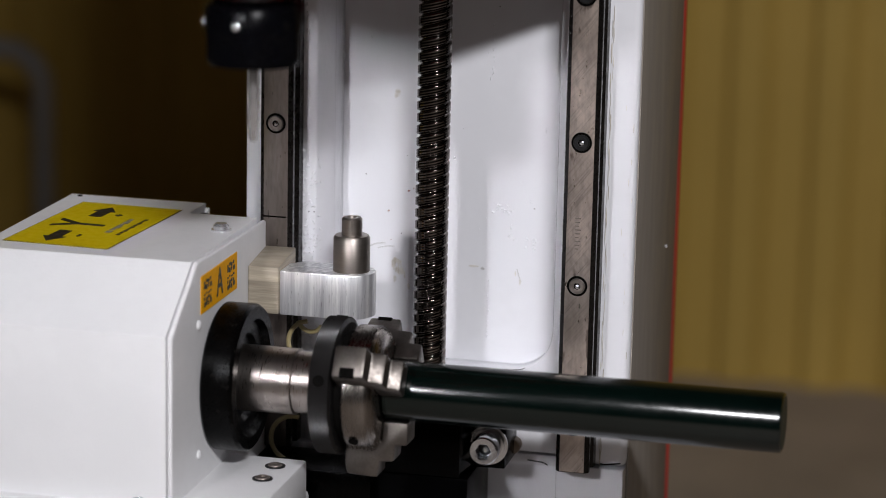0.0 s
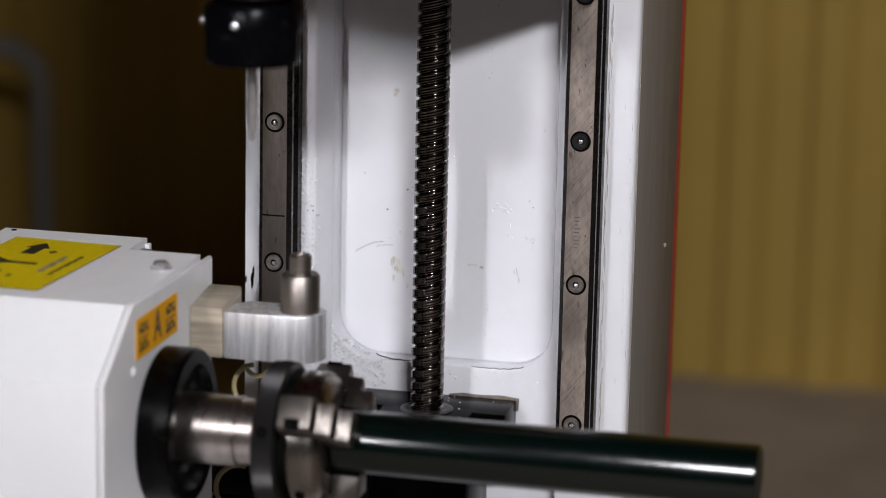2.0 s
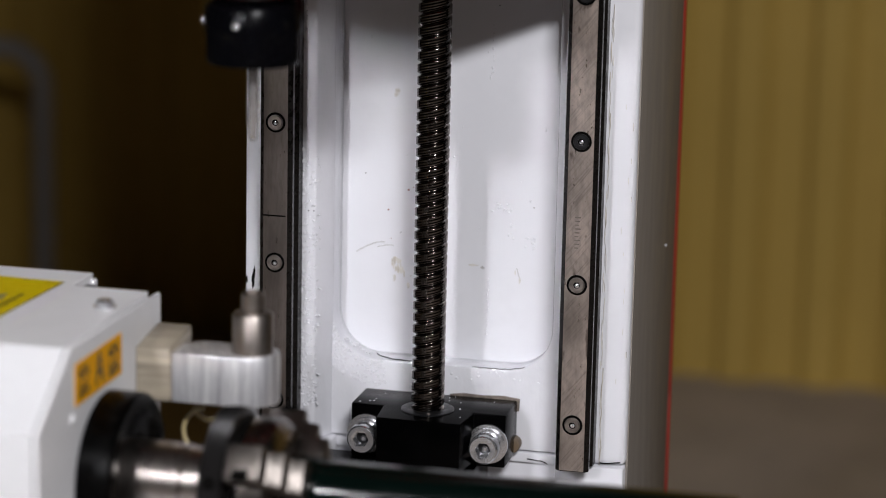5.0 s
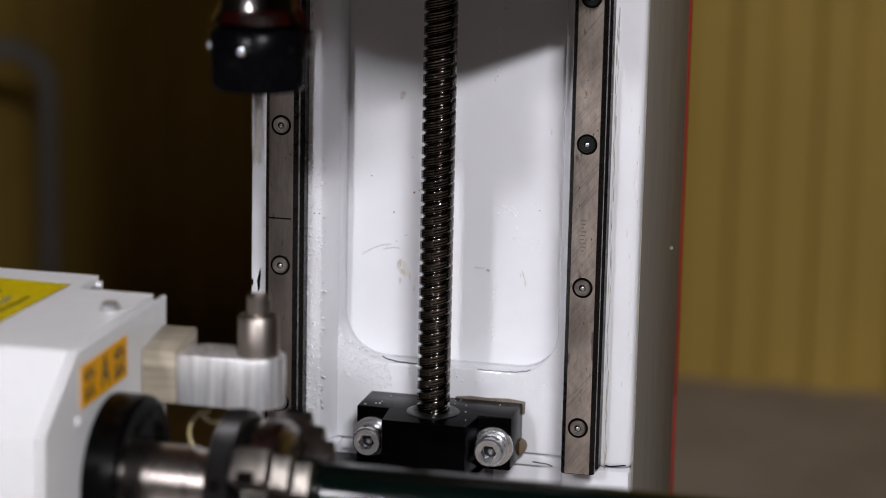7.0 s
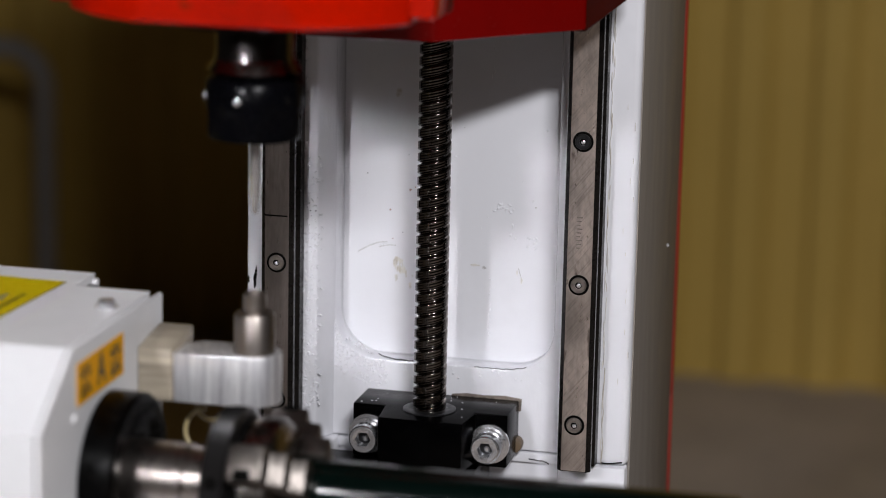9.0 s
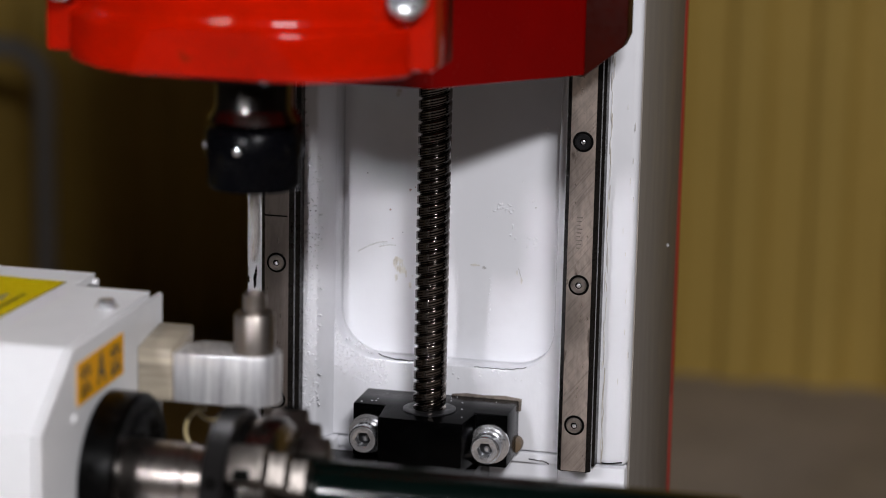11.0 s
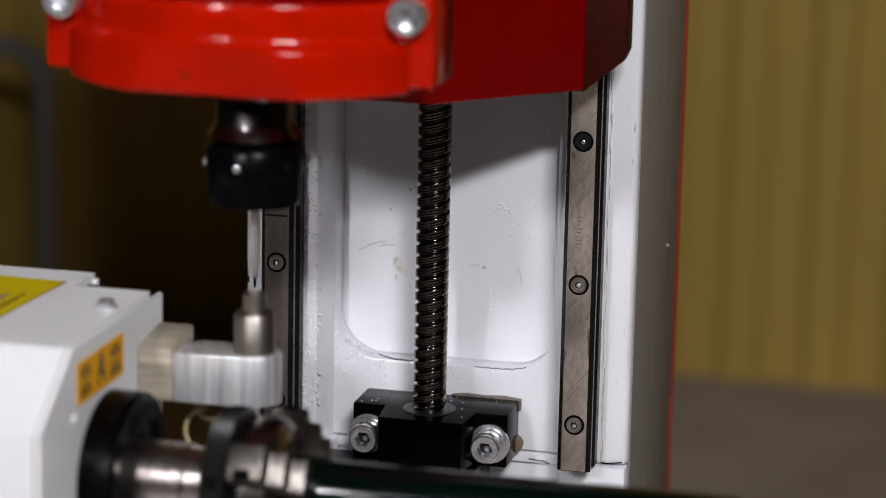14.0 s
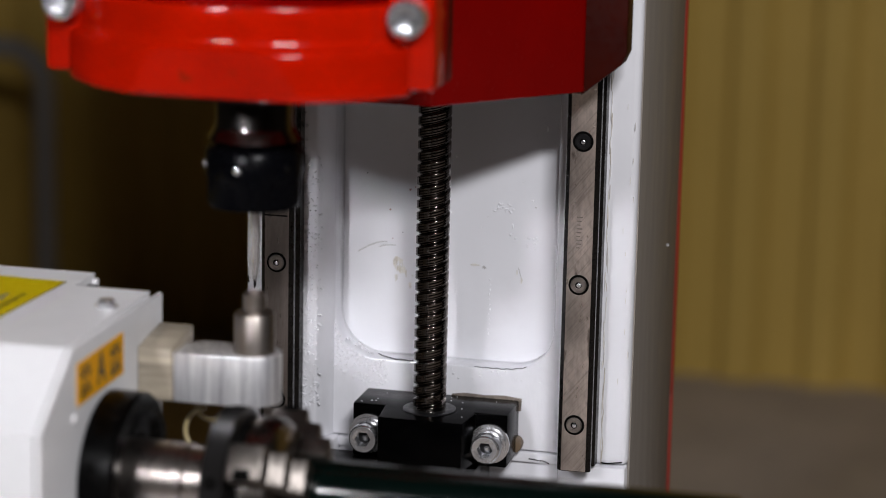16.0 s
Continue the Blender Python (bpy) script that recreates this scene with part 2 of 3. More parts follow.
def build_room():
    bm = bmesh.new()
    box(-2.6, 2.6, -4.0, WALL_Y + 0.1, BENCH - 0.05, BENCH, bm=bm)
    tagged(link("floor", bm, TABLEM), "grey worn bench top under the milling machine", "bench", kind="structure")
    # corrugated sheet wall
    bm = bmesh.new()
    pitch, deep = 0.077, 0.009
    prof = []
    x = -2.59
    while x < 2.45:
        prof += [(x, 0), (x + pitch * 0.36, 0), (x + pitch * 0.46, deep), (x + pitch * 0.90, deep)]
        x += pitch
    out = [(px, WALL_Y + py) for px, py in prof] + [(px, WALL_Y + py + 0.012) for px, py in prof[::-1]]
    prism(out, "z", BENCH, 2.98, bm=bm)
    tagged(link("wall_north", bm, WALLM, smooth=20), "ochre yellow ribbed sheet metal wall behind the machine", "wall", kind="structure")
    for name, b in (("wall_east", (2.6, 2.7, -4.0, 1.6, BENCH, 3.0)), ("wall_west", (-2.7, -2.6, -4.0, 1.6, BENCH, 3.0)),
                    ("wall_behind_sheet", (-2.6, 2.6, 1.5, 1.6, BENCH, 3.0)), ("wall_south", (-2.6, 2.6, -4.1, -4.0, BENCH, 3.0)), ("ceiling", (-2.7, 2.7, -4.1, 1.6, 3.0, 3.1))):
        tagged(link(name, box(*b), ROOMM), "plain near-black surface closing the room out of view", "ceiling" if name == "ceiling" else "wall", kind="structure")
    px, py, pz = -0.643, 1.20, 0.044
    path = [(px - 0.55, py, pz + 0.012)]
    path += [(px - 0.035 + 0.035 * math.sin(a), py, pz - 0.035 + 0.035 * math.cos(a)) for a in [math.pi / 2 * i / 8 for i in range(9)]]
    path += [(px, py, BENCH)]
    tagged(link("pipe", tube(path, 0.0098, 14), PIPEM), "grey bent pipe standing before the ribbed wall", "pipe")


# ================= machine frame =================
COL_L, COL_R = -0.0825, 0.0852
LEDGE_L, LEDGE_R = -0.0515, 0.0545
FACE, INNER, FLOORY, BACK = 0.015, 0.025, 0.038, 0.134
# Column reaches far above view so its shadow falls on the left wall.
TOP = 0.80


def build_frame():
    base = tagged(empty("machine_base", 0, 0, BENCH), "heavy white-painted machine base standing on the bench", "machine base")
    bm = box(-0.15, 0.13, -0.06, 0.16, 0, 0.23, 0.004)
    part("plinth", bm, WHITE, base)
    part("pedestal", box(0.0556, COL_R - 0.0004, FACE - 0.002, BACK - 0.0025, 0.2304, 0.0785 - BENCH, 0.0012), WHITE, base)
    part("pedestal", box(COL_L, -0.0440, FACE - 0.002, BACK - 0.0025, 0.2304, 0.0785 - BENCH, 0.0012), WHITE, base)
    part("rear_cover", box(COL_L, COL_R + 0.0011, BACK - 0.002, BACK + 0.002, 0.2304, 0.0783 - BENCH, 0.0005), REDPLATE, base, "thin red sheet cover")
    part("pedestal_lip", box(-0.0438, 0.0554, INNER, BACK - 0.003, 0.0740 - BENCH, 0.0783 - BENCH, 0.0004), WHITE, base)
    part("pedestal_web", box(-0.0438, 0.0554, INNER + 0.0022, BACK - 0.003, 0.2304, 0.0738 - BENCH), LUMPY, base, "recessed white web between the pedestal cheeks")

    col = tagged(empty("machine_column", 0, 0, 0.0785), "white-painted cast column with a shallow pocket and chipped edges", "machine column")
    z0 = 0.0785
    part("ledge", prism([(COL_L, FACE), (LEDGE_L, FACE), (-0.0461, INNER - 0.0006), (-0.0461, BACK - 0.0045), (COL_L, BACK - 0.0045)], "z", 0.0004, TOP - z0, 0.0010), LUMPY, col, "thickly painted rail ledge")
    part("ledge", box(LEDGE_R, COL_R, FACE, BACK - 0.003, 0.0004, TOP - z0, 0.003, None, 3), WHITE, col)
    part("casting", box(-0.0502, LEDGE_R + 0.001, FLOORY, BACK - 0.004, 0.0004, TOP - z0), WHITE, col)
    # Thin sheet over the side face, coloured grey as if in shade.
    part("side_face", box(COL_R - 0.0005, COL_R + 0.0006, FACE + 0.0030, BACK - 0.0035, -0.1140, TOP - z0 - 0.001, 0.0003), GREYSIDE, col, "column side face, its shade put in as grey")
    # rim of the pocket with round lower corners
    pl, pr_, pb, r = -0.0458, 0.0502, 0.1144 - z0, 0.019
    rim = [(-0.0500, 0.0006), (LEDGE_R + 0.0008, 0.0006), (LEDGE_R + 0.0008, TOP - z0 - 0.001), (pr_, TOP - z0 - 0.001)]
    rim += arc(pr_ - r, pb + r, r, 0, -90, 12)
    rim += arc(pl + r, pb + r, r, 270, 180, 12)
    rim += [(pl, TOP - z0 - 0.001), (-0.0500, TOP - z0 - 0.001)]
    bm = prism(rim, "y", INNER, FLOORY + 0.001, 0.0012)
    part("pocket_rim", bm, LUMPY, col)
    bm = box(COL_L, COL_R + 0.0011, BACK - 0.002, BACK + 0.002, 0, TOP - z0, 0.0005)
    part("back_cover", bm, REDPLATE, col, "thin red sheet cover")
    bm = box(COL_L, COL_R, FACE, BACK, TOP - z0 + 0.0002, TOP - z0 + 0.02, 0.002)
    part("top_cap", bm, WHITE, col)
    # Unseen block added on top to lengthen the column's shadow.
    part("top_shade_box", box(-0.050, 0.050, 0.020, 0.110, TOP - z0 + 0.0205, TOP - z0 + 0.14, 0.004), BLACK, col, "unseen black block added on the column to shade the wall")

    rng = random.Random(4)

    lift = itertools.count()

    def flake(name, x, y, z, w, h, material):
        n = 11
        y -= 0.000006 * next(lift)
        pts = [(x + w * (0.5 + 0.6 * rng.random()) * math.cos(2 * math.pi * i / n), z - z0 + h * (0.5 + 0.6 * rng.random()) * math.sin(2 * math.pi * i / n)) for i in range(n)]
        part(name, prism(pts, "y", y - 0.00012, y + 0.0009), material, col)
    flake("paint_chip", -0.0790, FACE, 0.1475, 0.0010, 0.0040, CHIP_HOLE)
    flake("paint_chip", -0.0785, FACE, 0.1512, 0.0005, 0.0040, CHIP_HOLE)
    flake("paint_chip", -0.0818, FACE, 0.1480, 0.0005, 0.0020, CHIP_HOLE)
    flake("paint_chip", -0.0755, FACE, 0.1470, 0.0004, 0.0012, CHIP_HOLE)
    grease = mat("faint_grease", (0.60, 0.55, 0.48), 0.40, vary=0.20, scale=300)
    pale = mat("dried_oil", (0.70, 0.675, 0.635), 0.35, vary=0.20, scale=300)
    rust = mat("rust_mark", (0.30, 0.15, 0.13), 0.6)
    scuff = mat("grey_scuff", (0.46, 0.45, 0.45), 0.4, vary=0.2, scale=400)
    for x, z, w, h, m in ((-0.0190, 0.1512, 0.0012, 0.0022, pale), (-0.0222, 0.1478, 0.0010, 0.0020, pale),
                          (-0.0160, 0.1450, 0.0008, 0.0016, pale), (-0.0150, 0.1492, 0.0004, 0.0004, pale), (0.0128, 0.1560, 0.0026, 0.0006, pale), (0.0165, 0.1552, 0.0010, 0.0008, scuff),
                          (0.0330, 0.1505, 0.0006, 0.0016, pale), (0.0310, 0.1540, 0.0004, 0.0012, pale)):
        flake("grease_smear", x, FLOORY, z, w, h, m)

    for k in range(22):
        flake("grease_smear", -0.0226 + 0.00016 * k + rng.uniform(-0.0018, 0.0018), FLOORY, 0.1568 - 0.00030 * k + rng.uniform(-0.0016, 0.0016), rng.uniform(0.0003, 0.0008), rng.uniform(0.0008, 0.0022), pale if k % 3 else grease)

    def scratch(points, width, m, y=FLOORY):
        part("paint_scratch", tube([(px + rng.uniform(-0.0002, 0.0002), y, pz - z0) for px, pz in points], width, 6), m, col)
    scratch([(-0.0395 + 0.0016 * k, 0.1583 + 0.0052 * math.sin(k / 5.2)) for k in range(9)], 0.00022, scuff)
    scratch([(-0.0300 + 0.0012 * k, 0.1610 + 0.0012 * math.sin(k / 3.0)) for k in range(7)], 0.00018, scuff)
    scratch([(0.0315 + 0.0005 * k, 0.1562 - 0.0014 * k) for k in range(5)], 0.00016, scuff)
    for x, z, w, h, m in ((-0.0166, 0.1871, 0.0007, 0.0005, rust), (-0.0144, 0.1883, 0.0003, 0.0003, rust), (-0.0254, 0.1778, 0.0005, 0.0004, rust), (-0.0357, 0.1932, 0.0003, 0.0003, CHIP_HOLE), (-0.0240, 0.1651, 0.0003, 0.0002, rust), (-0.0197, 0.1681, 0.0002, 0.0002, CHIP_HOLE), (0.0214, 0.2686, 0.0003, 0.0003, CHIP_HOLE), (0.0385, 0.1830, 0.0006, 0.0004, scuff)):
        flake("paint_chip", x, FLOORY, z, w, h, m)
    for x in (-0.0545, -0.0522):
        flake("paint_chip", x, FACE, 0.1800, 0.0003, 0.0003, CHIP_HOLE)
    # drips and bumps in the paint
    def drip(x, y, z, w, h):
        bm = bmesh.new()
        bmesh.ops.create_icosphere(bm, subdivisions=2, radius=1.0)
        for v in bm.verts:
            k = 1 + 0.25 * rng.uniform(-1, 1)
            v.co = Vector((x + v.co.x * w * k, y - v.co.y * 0.0007, z - z0 + v.co.z * h * k))
        part("paint_drip", bm, GLOSSY, col)
    for x, z, w, h in ((-0.0339, 0.2525, 0.0002, 0.0007), (0.0181, 0.2380, 0.0002, 0.0011), (0.0170, 0.2487, 0.0002, 0.0004), (0.0425, 0.2170, 0.0003, 0.0013), (0.0230, 0.1834, 0.0012, 0.0005), (0.0258, 0.1815, 0.0008, 0.0004), (0.0204, 0.1803, 0.0005, 0.0003), (0.0370, 0.1857, 0.0005, 0.0004), (0.0287, 0.1741, 0.0003, 0.0011), (0.0278, 0.1703, 0.0005, 0.0005), (0.0298, 0.1691, 0.0003, 0.0005), (0.0387, 0.1675, 0.0006, 0.0005), (0.0148, 0.1723, 0.0002, 0.0004), (-0.0176, 0.2023, 0.0003, 0.0003), (0.0031, 0.2028, 0.0005, 0.0005), (-0.0283, 0.1620, 0.0011, 0.0002), (0.0177, 0.1776, 0.0002, 0.0002), (0.0067, 0.2156, 0.0002, 0.0002), (0.0325, 0.1938, 0.0002, 0.0002)):
        drip(x, FLOORY, z, w, h)
    # fine runs of droplets down the pocket
    for k in range(26):
        z = 0.262 - 0.0016 * k * (1 + 0.3 * rng.random()) if k < 14 else 0.150 - 0.0022 * (k - 14)
        drip(0.0192 + rng.uniform(-0.0004, 0.0004), FLOORY, z, rng.uniform(0.0001, 0.0003), rng.uniform(0.0002, 0.0007))
    for k in range(16):
        a, d = rng.uniform(0, 6.28), rng.random() ** 0.5
        drip(0.0240 + 0.0050 * d * math.cos(a), FLOORY, 0.1815 + 0.0028 * d * math.sin(a), rng.uniform(0.0002, 0.0006), rng.uniform(0.0002, 0.0005))
    for k in range(12):
        drip(0.0375 + rng.uniform(-0.0025, 0.0020), FLOORY, 0.1675 + rng.uniform(-0.003, 0.003), rng.uniform(0.0002, 0.0005), rng.uniform(0.0002, 0.0006))
    for k in range(24):
        drip(rng.uniform(-0.034, 0.046), INNER, rng.uniform(0.1085, 0.1135), rng.uniform(0.0002, 0.0007), rng.uniform(0.0002, 0.0004))
    for k in range(30):
        drip(-0.0566 + rng.uniform(-0.0005, 0.0006), FACE, 0.118 + 0.0052 * k + rng.uniform(-0.002, 0.002), rng.uniform(0.0003, 0.0008), rng.uniform(0.0005, 0.0014))
    for k in range(9):
        drip(pl + 0.0165 - 0.0014 * k, INNER, 0.1165 + 0.0008 * k + rng.uniform(-0.001, 0.001), rng.uniform(0.0004, 0.0009), rng.uniform(0.0004, 0.0008))
    # lumps of thick paint round the pocket's lower corner
    bm = bmesh.new()
    for k in range(640):
        if k < 380:
            a, d = radians(180 + 100 * rng.random()), r + 0.0006 + 0.011 * rng.random() ** 1.5
            x, y, z = pl + r + d * math.cos(a), INNER, pb + r + d * math.sin(a)
            if x < pl - 0.0002:
                continue
        else:
            x, y, z = -0.0568 + 0.0075 * rng.random() ** 1.8, FACE, 0.015 + 0.11 * rng.random() ** 1.3
        m = Matrix.Translation((x, y + 0.0001, z)) @ Matrix.Rotation(rng.uniform(0, 3.1), 4, "Y") @ Matrix.Diagonal((rng.uniform(0.0002, 0.0005), rng.uniform(0.0005, 0.0011), rng.uniform(0.0003, 0.0012), 1))
        bmesh.ops.create_icosphere(bm, subdivisions=1, radius=1.0, matrix=m)
    part("paint_lumps", bm, GLOSSY, col, "glossy lumps of thick white paint")
    for k in range(12):
        x = COL_R - 0.0040 + rng.uniform(-0.003, 0.003)
        flake("paint_chip", x, FACE, 0.115 + 0.011 * k + rng.uniform(-0.004, 0.004), 0.00015, rng.uniform(0.0006, 0.0024), pale)
    # dark gap along the pocket's lower lip
    lip = [(-0.0262 + 0.0012 * k, pb + 0.0004 + 0.0022 * math.exp(-k / 3.0) - 0.00012 * math.sin(k * 1.3)) for k in range(14)]
    part("paint_crack", tube([(x, INNER - 0.0001, z) for x, z in lip], 0.00024, 6), CHIP_HOLE, col)
    lip = [(0.016 + 0.0012 * k, pb + 0.0001 + 0.0016 * max(0, (k - 10) / 9) ** 2 + 0.0002 * math.sin(k * 1.7)) for k in range(20)]
    part("paint_crack", tube([(x, INNER - 0.0001, z) for x, z in lip], 0.00014, 6), CHIP_HOLE, col)
    lip = [(0.0410, 0.0757), (0.0429, 0.0756), (0.0450, 0.0753), (0.0471, 0.0753), (0.0488, 0.0748), (0.0499, 0.0741)]
    part("paint_crack", tube([(x, INNER - 0.0003, z - z0) for x, z in lip], 0.00024, 6), CHIP_HOLE, col)
    speck = bmesh.new()
    bmesh.ops.create_icosphere(speck, subdivisions=1, radius=0.0007, matrix=Matrix.Translation((COL_R + 0.0006, 0.1017, 0.1562 - z0)))
    part("paint_speck", speck, GLOSSY, col, "white speck on the grey side")
    # rubbed edge of the ledge beside the rail
    worn = mat("rubbed_edge", (0.55, 0.50, 0.44), 0.5, vary=0.3, scale=250)
    for k in range(40):
        z = 0.083 + 0.0048 * k + rng.uniform(-0.002, 0.002)
        flake("edge_wear", 0.0736 + rng.uniform(-0.0004, 0.0006), FACE, z, rng.uniform(0.0001, 0.0003), rng.uniform(0.0015, 0.0050), worn if k % 3 == 0 else pale)
    scratch([(0.0741 + 0.00025 * math.sin(k * 1.9), 0.0815 + 0.005 * k) for k in range(9)], 0.0002, worn, FACE)
    scratch([(0.0738, 0.0800), (0.0760, 0.0797), (0.0790, 0.0801), (0.0830, 0.0808)], 0.0003, CHIP_HOLE, FACE)
    return col


def build_rail(x):
    """Ground linear guide rail, 15 mm, screws every 60 mm."""
    rail = tagged(empty("linear_rail", x, 0, 0.0797), "ground steel linear guide rail with countersunk screws", "guide rail", "rails on the column")
    h = TOP - 0.0797 - 0.005
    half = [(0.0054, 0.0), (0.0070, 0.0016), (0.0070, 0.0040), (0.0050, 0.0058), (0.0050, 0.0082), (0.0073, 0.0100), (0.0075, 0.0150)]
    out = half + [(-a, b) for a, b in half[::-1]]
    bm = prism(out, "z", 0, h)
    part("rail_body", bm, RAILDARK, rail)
    bm = box(-0.0052, 0.0052, -0.00025, 0.0010, 0.0003, h - 0.0003, 0.0001)
    # The left rail takes the smoother, darker steel.
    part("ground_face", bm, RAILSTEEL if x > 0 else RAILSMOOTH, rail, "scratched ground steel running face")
    for k in range(11):
        z = 0.10 + 0.06 * k - 0.0797
        # Flat dark ring in place of the shaded gap round the screw.
        part("counterbore", lathe([(0.0043, 0.0), (0.0043, -0.00012), (0.0033, -0.00012)], "y", (0, -0.00028, z), 28), CHIP_HOLE, rail)
        # Upper screws of the right rail are darker than the rest.
        sc = socket_screw("screw", 0.0033, 0.0010, 0.0016, BOLTDARK if x > 0 and k > 1 else SCREWFACE, rail, (0, -0.00035, z))
        # Bright dome added as the hole's glint, dark hexagon as its shade.
        part("socket", lathe([(0.0010, 0.0), (0.0006, -0.0002)], "y", (0.0001, -0.00075, z - 0.0002), 8), ZINC, sc)
        part("socket_shade", lathe([(0.0016, 0.0), (0.0015, -0.00004)], "y", (0, -0.00072, z), 6), CHIP_HOLE, sc)
    if x < 0:
        part("joint_line", box(-0.0052, 0.0046, -0.00045, -0.0002, 0.1002, 0.1008), CHIP_HOLE, rail, "dark joint line")
    else:
        for k in range(9):
            part("stamped_bar", box(-0.0016, 0.0008 - 0.0004 * (k % 3), -0.00042, -0.0002, 0.1085 - 0.0016 * k, 0.1090 - 0.0016 * k), SCREWFACE, rail)
    return rail


def build_screw():
    """Ball screw, 14 mm, two starts, 10 mm lead, turned by the drive below."""
    ob_r, root, lead = 0.0070, 0.0059, 0.010
    z0, z1, seg = 0.090, 0.790, 44
    heights = [k * 0.00013 for k in range(1800)]
    while heights[-1] < z1 - z0:
        heights.append(heights[-1] + 0.0005)
    bm = bmesh.new()
    rows = []
    groove = 0.13
    for z in heights:
        ring = []
        for i in range(seg):
            a = 2 * math.pi * i / seg
            d = abs((2 * z / lead - 2 * a / (2 * math.pi)) % 1.0 - 0.5)
            if d > groove:
                u = (d - groove) / (0.5 - groove) * 1.5
                r = ob_r - 0.00011 * (1 - abs(math.cos(math.pi * (u - 1.5))) ** 0.7) - 0.00030 * max(0.0, 1 - 3.5 * u)
            else:
                r = ob_r - 0.0004 - (ob_r - root - 0.0002) * math.sqrt(max(0.0, 1 - (d / groove) ** 2))
            ring.append(bm.verts.new((r * math.cos(a), r * math.sin(a), z)))
        rows.append(ring)
    for a, b in zip(rows, rows[1:]):
        for i in range(seg):
            bm.faces.new((a[i], a[(i + 1) % seg], b[(i + 1) % seg], b[i]))
    bm.faces.new(rows[0][::-1])
    bm.faces.new(rows[-1])
    ob = link("ball_screw", bm, SCREWSTEEL, smooth=50)
    ob.location = (0.0027, 0.0, z0)
    part("journal", lathe([(0.0048, -0.060), (0.0050, -0.0002)], "z", (0, 0, 0), 24), SCREWSTEEL, ob)
    return tagged(ob, "oily dark steel ball screw standing before the column", "ball screw")


def build_bearing_block():
    blk = tagged(empty("bearing_block", 0.0027, INNER, 0.0782), "black anodised screw bearing block bolted to the column", "bearing block")
    h = 0.0232
    yb, ye, yf = -0.0004, -0.0245, -0.0425
    out = [(-0.0335, yb), (-0.0335, ye), (-0.0195, ye), (-0.0180, yf), (0.0180, yf), (0.0195, ye), (0.0335, ye), (0.0335, yb)]
    part("body", prism(out, "z", 0, h, 0.0008), BLACK, blk)
    part("seal_ring", lathe([(0.0112, h), (0.0112, h + 0.0005), (0.0105, h + 0.0008), (0.0080, h + 0.0008)], "z", (0, -0.025, 0)), BOLTDARK, blk)
    part("gasket", prism([(0.004, h * 0.9), (0.0343, h * 0.8), (0.0345, h + 0.0006), (0.027, h + 0.0014), (0.018, h + 0.0009), (0.010, h + 0.0012), (0.004, h + 0.0004)], "y", -0.0012, 0.0), SHIM, blk, "grey dirty shim behind the block")
    blob = prism(arc(0.0325, 0.0045, 0.0035, -90, 90, 8) + [(0.0300, 0.0075)], "y", -0.0060, 0.0, 0.0008)
    part("grease_blob", blob, DIRT, blk, "brown blob of old grease")
    rng = random.Random(9)
    for k in range(26):
        x, y = rng.uniform(-0.032, 0.032), rng.uniform(-0.036, -0.002)
        if (abs(x) > 0.017 and y < -0.022) or math.hypot(x, y + 0.025) < 0.012:
            continue
        part("paint_speck", lathe([(rng.uniform(0.0002, 0.0006), h), (0.0001, h + 0.00015)], "z", (x, y, 0), 7), GLOSSY, blk)
    for sx in (-1, 1):
        x = sx * 0.0263
        w = part("washer", lathe([(0.0085, 0), (0.0085, 0.0012), (0.0060, 0.0014)], "z", seg=32), ZINC, blk, "bright zinc washer")
        w.matrix_local = Matrix.Translation((x, ye - 0.0001, h * 0.45)) @ pose(0, 0, 0, 90, 0, 0)
        w = part("lock_washer", lathe([(0.0073, 0), (0.0073, 0.0018), (0.0060, 0.0019)], "z", seg=32), ZINC, blk)
        w.matrix_local = Matrix.Translation((x, ye - 0.0014, h * 0.45)) @ pose(0, 0, 0, 90, 0, 0)
        socket_screw("cap_screw", 0.0063, 0.0075, 0.0034, ZINC, blk, (x, ye - 0.0033, h * 0.45), label="bright zinc socket cap screw")
    drv = tagged(empty("screw_drive", 0.0027, INNER, 0.0365), "black motor mount and coupling below the bearing block", "motor mount")
    part("coupling_housing", box(-0.0215, 0.0215, -0.0420, -0.0004, 0.0, 0.0415, 0.001), BLACK, drv)
    part("motor_flange", box(-0.0290, 0.0290, -0.0560, -0.0010, -0.0080, -0.0003, 0.001), BLACK, drv)
    part("motor_body", box(-0.0275, 0.0275, -0.0540, -0.0010, -0.0500, -0.0083, 0.003), BLACK, drv)


def build_way_cover():
    wc = tagged(empty("way_cover", -0.05, -0.004, 0.0), "dark folded cover over the ways before the pedestal", "way cover")
    for k in range(6):
        part("fold", box(-0.036, 0.034, -0.016 - 0.002 * (k % 2), 0.012, -0.020 + 0.0165 * k, -0.0045 + 0.0165 * k, 0.0015), BLACKDISC, wc)


# ================= spindle head =================
SX, SY = -0.0277, -0.152


